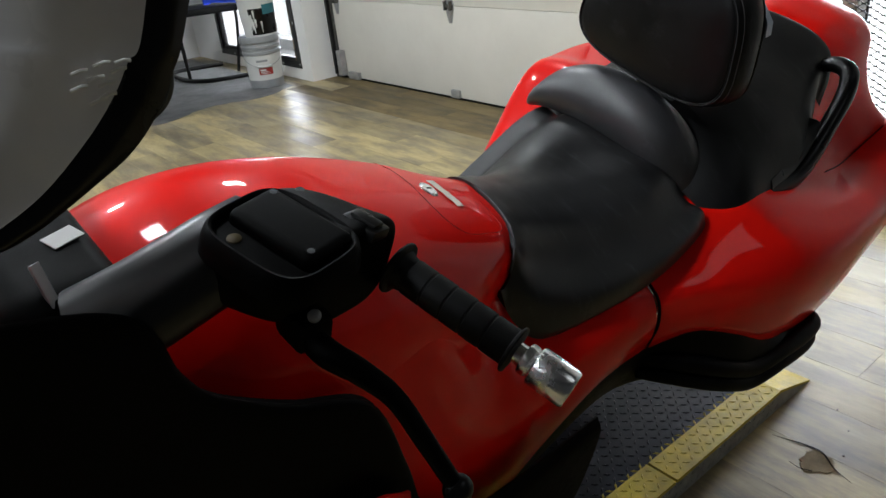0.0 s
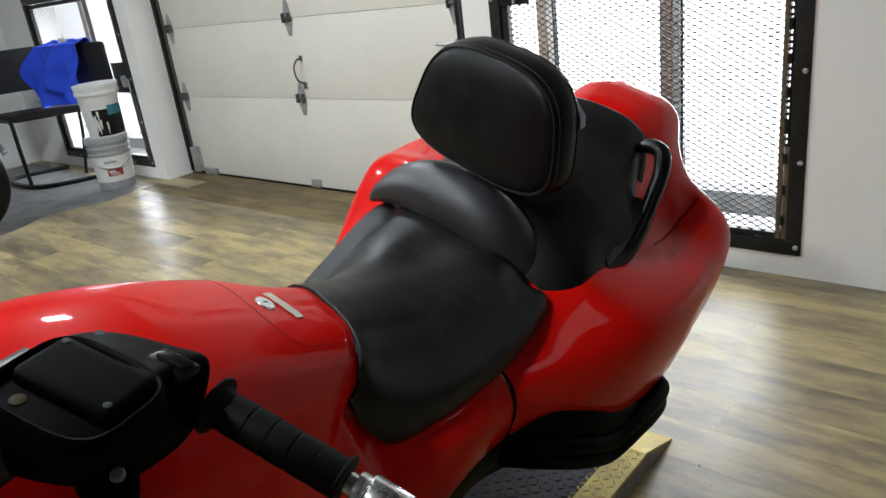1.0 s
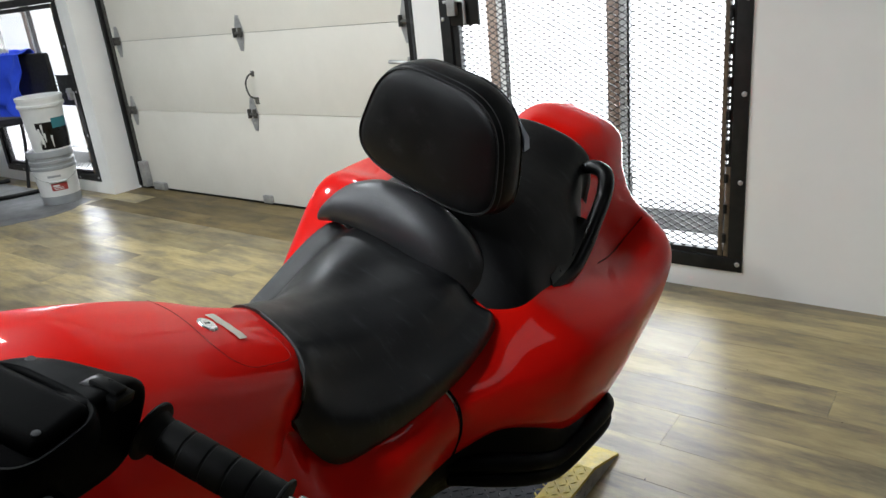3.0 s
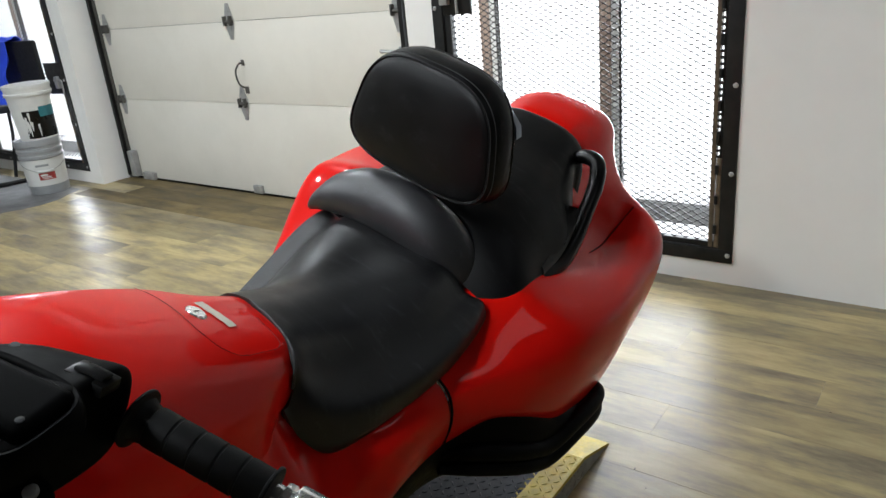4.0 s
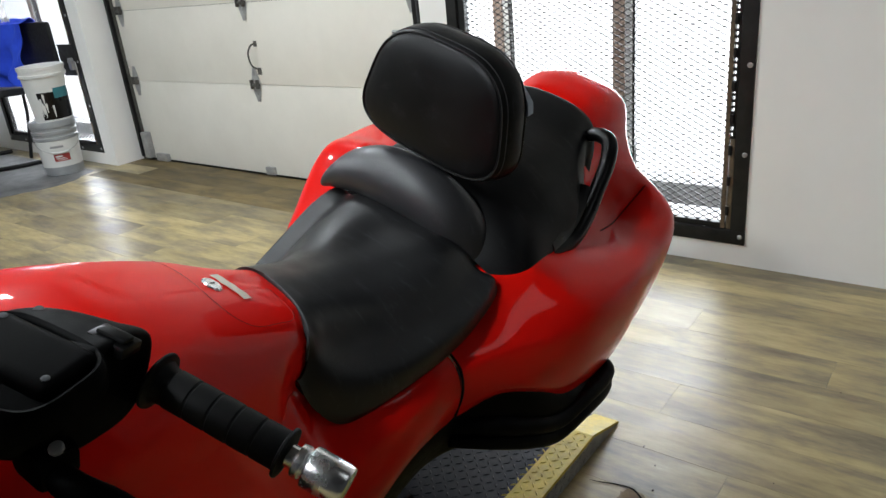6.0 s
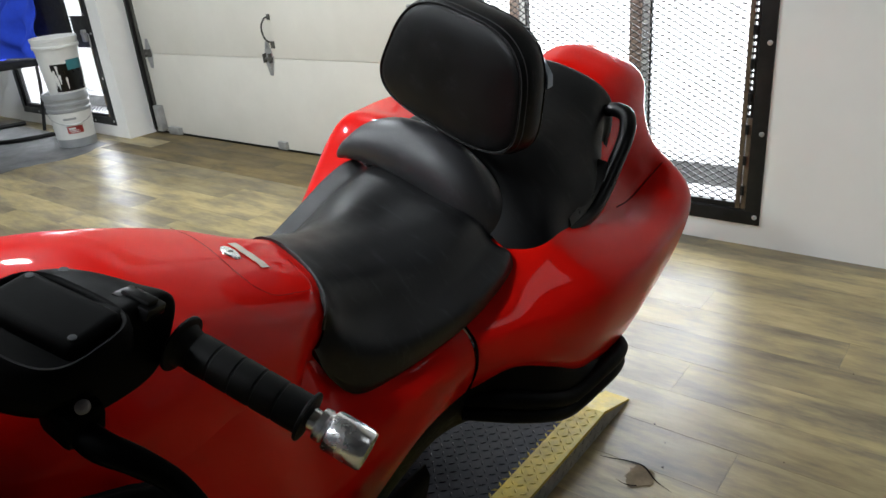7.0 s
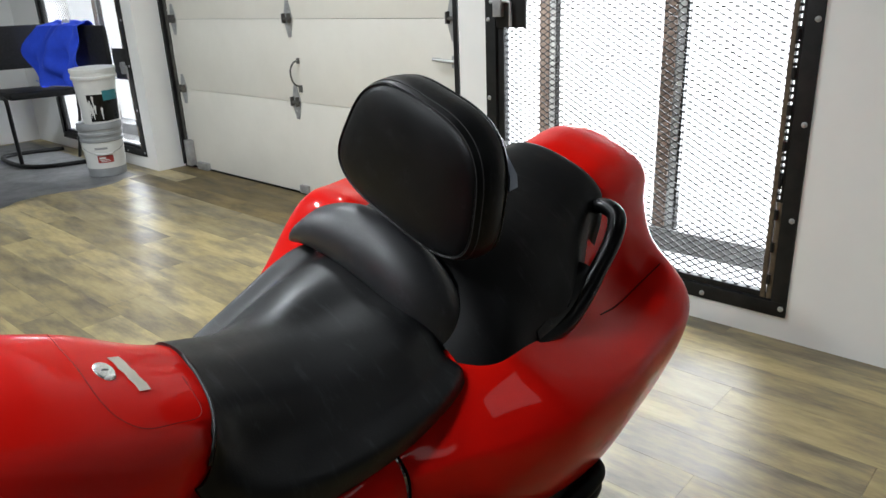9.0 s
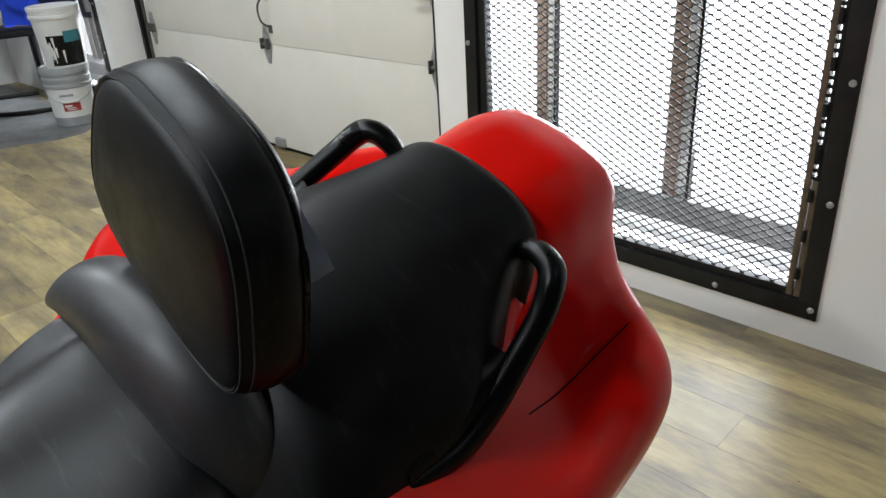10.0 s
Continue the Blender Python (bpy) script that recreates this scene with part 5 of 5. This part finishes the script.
# folded chair leaning flat on the wall beside it
folded = empty("folding_chair")
bm = bmesh.new()
box(bm, 4.662, 4.690, 6.01, 6.60, 0.56, 0.868, 0.012, 4)
part("backrest", bm, CHAIRCLOTH, folded, "black padded back")
for y in (6.045, 6.555):
    bm = bmesh.new()
    tube(bm, [(4.60, y, 0.004), (4.655, y, 0.30), (4.672, y, 0.60)], 0.010, 10, 14)
    part("leg", bm, BLACKSTEEL, folded)
bm = bmesh.new()
box(bm, 4.625, 4.645, 6.07, 6.53, 0.16, 0.22, 0.006, 2)
part("crossbar", bm, BLACKSTEEL, folded)
tagged(folded, "black padded folding chair leaning folded against the wall", "chair")

# shirt over the folded chair's back
bm = bmesh.new()
nx, ny = 56, 64
grid = []
for i in range(ny):
    q = i / (ny - 1)
    row = []
    for j in range(nx):
        r = j / (nx - 1)
        fold = 0.034 * math.sin(11 * r + 2.6 * math.sin(4 * q) + 1.5 * r * q) + 0.017 * math.sin(23 * r - 4 * q + 1.6 * math.sin(7 * q)) + 0.008 * math.sin(9 * r + 19 * q)
        if q < 0.25:
            x, z = 4.700, 0.70 + 0.172 * q / 0.25
            y = 6.20 + 0.46 * r
        elif q < 0.36:
            a = (q - 0.25) / 0.11
            x, z = 4.700 - 0.055 * a, 0.874 + 0.022 * math.sin(math.pi * a) + 0.3 * fold * a
            y = 6.20 + 0.46 * r
        else:
            a = (q - 0.36) / 0.64
            swell = math.sin(math.pi * min(1.0, 0.15 + 0.85 * a) * 0.75)
            x = 4.640 - (0.03 + 0.13 * r) * swell - fold * (0.5 + 0.9 * a) - 0.02
            y = 6.20 + 0.46 * r + (0.07 * r - 0.02) * math.sin(math.pi * a) - 0.03 * a
            z = 0.872 - (0.40 - 0.04 * math.sin(5 * r)) * a + max(0.0, r - 0.35) * 0.05 * a
            if y > 6.33:
                z = max(z, 0.492 + 0.01 * math.sin(20 * r))
        row.append((x, y, z))
    grid.append(row)
sheet(bm, grid)
thicken(bm, 0.003)
shirt = part("shirt", bm, BLUE, None)
tagged(shirt, "crumpled bright blue shirt draped over a chair back", "shirt")
bm = bmesh.new()
g = [[(4.640 - 0.012 * i / 5, 6.36 + 0.11 * j / 9, 0.905 - 0.022 * (i / 5) ** 2 + 0.006 * math.sin(14 * j / 9 + i)) for j in range(10)] for i in range(6)]
sheet(bm, g)
thicken(bm, 0.002)
part("collar_print", bm, WHITEPLASTIC, shirt, "pale printed patch")

# the corner group's own axes
CORNER = Matrix(((1.10, 0, 0, -0.47), (-0.30, 1.2, 0, 0.60), (0, 0, 1.14, 0), (0, 0, 0, 1)))
for ob in (*chair.children, *folded.children, shirt, *shirt.children):
    ob.data.transform(CORNER)

# ---- second motorcycle, its front end only in view ----
HEAD = Matrix.Translation((3.37, 6.05, 0.0)) @ pose(0, 0, 0, 0, 0, -24) @ Matrix.Diagonal((1.12, 1.12, 1.12, 1))
other = empty("parked_motorcycle", HEAD)
wheel(other, Matrix.Translation((0, 0, 0.30)) @ AXLE, 0.30, 0.12, "front_wheel")
bm = bmesh.new()
rows = []
for a in np.linspace(radians(20), radians(150), 24):
    rows.append([(0.338 * math.cos(a) * (1 + 0.03 * (1 - (v / 0.075) ** 2)), v, 0.30 + 0.338 * math.sin(a) * (1 + 0.03 * (1 - (v / 0.075) ** 2))) for v in np.linspace(-0.075, 0.075, 9)])
sheet(bm, rows)
thicken(bm, 0.003)
part("fender", bm, GLOSSPAINT, other, "glossy black front fender")
for s in (-1, 1):
    bm = bmesh.new()
    tube(bm, [(0, 0.095 * s, 0.27), (-0.38, 0.095 * s, 0.98)], 0.024, 14)
    part("fork_leg", bm, CHROME, other, "chrome fork leg")
    bm = bmesh.new()
    lathe(bm, [(0.0, -0.022), (0.014, -0.020), (0.019, 0.0), (0.015, 0.018), (0.0, 0.02)], 18, aim((0.225, 0.115 * s - 0.03, 0.60), (1, 0, 0)))
    part("turn_signal", bm, AMBER, other, "amber turn signal")
    bm = bmesh.new()
    tube(bm, [(0.20, 0.06 * s, 0.65), (0.212, 0.11 * s - 0.03, 0.605)], 0.008, 8)
    part("signal_stalk", bm, CHROME, other)
NOSE = [(0.27, 0.03, 0.72, 0.78), (0.25, 0.09, 0.66, 0.87), (0.18, 0.15, 0.62, 0.98), (0.05, 0.20, 0.62, 1.06), (-0.15, 0.24, 0.60, 1.10), (-0.40, 0.24, 0.45, 1.06)]
bm = bmesh.new()
sheet(bm, [[(x, hw * math.copysign(abs(math.cos(a)) ** 0.7, math.cos(a)), (lo + hi) / 2 + (hi - lo) / 2 * math.copysign(abs(math.sin(a)) ** 0.7, math.sin(a))) for a in np.linspace(0, 2 * math.pi, 28, endpoint=False)] for x, hw, lo, hi in spline(NOSE, 20)], True)
bm.faces.new([v for v in bm.verts][:28])
part("front_fairing", bm, GLOSSPAINT, other, "glossy black front fairing")
bm = bmesh.new()
lathe(bm, [(0.0, 0.0), (0.035, 0.0), (0.04, 0.02), (0.035, 0.045), (0.0, 0.05)], 16, aim((0.10, -0.10, 0.34), (0, -1, 0)))
part("brake_caliper", bm, ALLOY, other, "bare alloy brake caliper")
bm = bmesh.new()
box(bm, -1.5, -0.38, -0.13, 0.13, 0.25, 0.85, 0.08, 4)
part("body", bm, GLOSSPAINT, other, "black engine and tank")
wheel(other, Matrix.Translation((-1.55, 0, 0.30)) @ AXLE, 0.30, 0.15, "rear_wheel")
tagged(other, "black cruiser motorcycle parked by the wall", "motorcycle")

# ---- ceiling lamps ----
for tx, ty, power in LAMPS:
    top = empty("ceiling_light", pose(tx, ty, CEIL))
    part("housing", boxes((-0.15, 0.15, -0.15, 0.15, -0.05, -0.001), bevel=0.01), WHITEPLASTIC, top)
    part("diffuser", boxes((-0.13, 0.13, -0.13, 0.13, -0.060, -0.048), bevel=0.004), TUBEGLOW, top, "lit opal diffuser")
    tagged(top, "white square ceiling light, lit", "ceiling light", "ceiling lights")

# body of the added fill panel, never in view
top = empty("ceiling_light", pose(*FILLPANEL, CEIL))
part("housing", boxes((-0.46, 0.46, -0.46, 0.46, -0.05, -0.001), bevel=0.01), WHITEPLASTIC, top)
part("diffuser", boxes((-0.44, 0.44, -0.44, 0.44, -0.060, -0.048), bevel=0.004), FILLGLOW, top, "lit opal diffuser")
tagged(top, "broad unseen fill panel added under the ceiling, lit", "ceiling light", "ceiling lights")

# ---- floor ----
tagged(part("floor", boxes((BACK - 0.2, WX + 0.26, RIGHT - 0.2, LEFT + 0.2, -0.1, -0.004)), RUST, smooth=False), "wood look vinyl plank floor", "floor", kind="structure")
floor = bpy.data.objects["floor"]
PW, PL = 0.152, 1.22
def plank_mesh(length, material):
    bm = bmesh.new()
    box(bm, -PW / 2 + 0.0003, PW / 2 - 0.0003, -length / 2 + 0.0003, length / 2 - 0.0003, -0.004, 0.0, 0.0)
    me = bpy.data.meshes.new("plank")
    bm.to_mesh(me)
    bm.free()
    me.materials.append(material)
    return me
whole = plank_mesh(PL, PLANK)
nrow = int((DX - BACK) / PW) + 1
for i in range(nrow):
    x = DX - (i + 0.5) * PW
    y = RIGHT - random.random() * PL
    while y < LEFT:
        a, b = max(y, RIGHT), min(y + PL, LEFT)
        if b - a > 0.03:
            me = plank_mesh(b - a, DARKPLANK) if x > 4.45 and a > 3.0 and b < 6.4 else whole if b - a > PL - 0.001 else plank_mesh(b - a, PLANK)
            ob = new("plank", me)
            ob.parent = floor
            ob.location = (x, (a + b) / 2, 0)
        y += PL

# thin grey sheet on the floor under the chair and the parked motorcycle
random.seed(21)
edge = [(2.3 + 2.28 * k / 40, 5.98 + 0.06 * math.sin(k * 0.5) + random.uniform(-0.012, 0.012) + 0.08 * k / 40) for k in range(41)]
bm = bmesh.new()
ring = [bm.verts.new((x, y, 0.001)) for x, y in edge] + [bm.verts.new(p) for p in ((4.60, 8.2, 0.001), (2.3, 8.2, 0.001))]
bm.faces.new(ring)
thicken(bm, 0.003)
tagged(part("floor_mat", bm, SHEETGREY, None, smooth=False), "thin mottled grey sheet on the floor", "floor mat")

# torn spot in the floor covering
random.seed(5)
bm = bmesh.new()
ring = [bm.verts.new((3.386 + (0.036 + random.uniform(-0.009, 0.007)) * math.cos(a), 1.698 + (0.030 + random.uniform(-0.008, 0.006)) * math.sin(a), 0.0012)) for a in np.linspace(0, 2 * math.pi, 22, endpoint=False)]
bm.faces.new(ring)
thicken(bm, 0.001)
part("torn_patch", bm, PATCHTONE, floor, "torn bare spot in the floor covering", smooth=False)
for pts in ([(3.404, 1.800, 0.001), (3.408, 1.778, 0.0015), (3.420, 1.738, 0.001), (3.421, 1.701, 0.0015), (3.392, 1.663, 0.001), (3.376, 1.622, 0.001)], [(3.352, 1.735, 0.001), (3.348, 1.712, 0.001), (3.356, 1.69, 0.001)]):
    bm = bmesh.new()
    tube(bm, pts, 0.003, 6, 18, radii=(0.0006, 0.0012, 0.0022, 0.0026, 0.0016, 0.0006)[:len(pts)])
    bmesh.ops.scale(bm, vec=(1, 1, 0.12), verts=bm.verts)
    bmesh.ops.translate(bm, vec=(0, 0, 0.0021), verts=bm.verts)
    part("crack", bm, SEAM, floor)

# grit on the floor covering
random.seed(9)
bm = bmesh.new()
for k in range(34):
    x, y, r = random.uniform(3.2, 4.6), random.uniform(0.2, 1.75), random.uniform(0.0015, 0.004)
    bmesh.ops.create_icosphere(bm, subdivisions=1, radius=r, matrix=Matrix.Translation((x, y, r * 0.35)) @ Matrix.Diagonal((1.0, random.uniform(0.5, 1.0), 0.5, 1)))
tagged(part("grit", bm, RUST, None), "dark crumbs of grit strewn on the floor", "grit", kind="stuff")
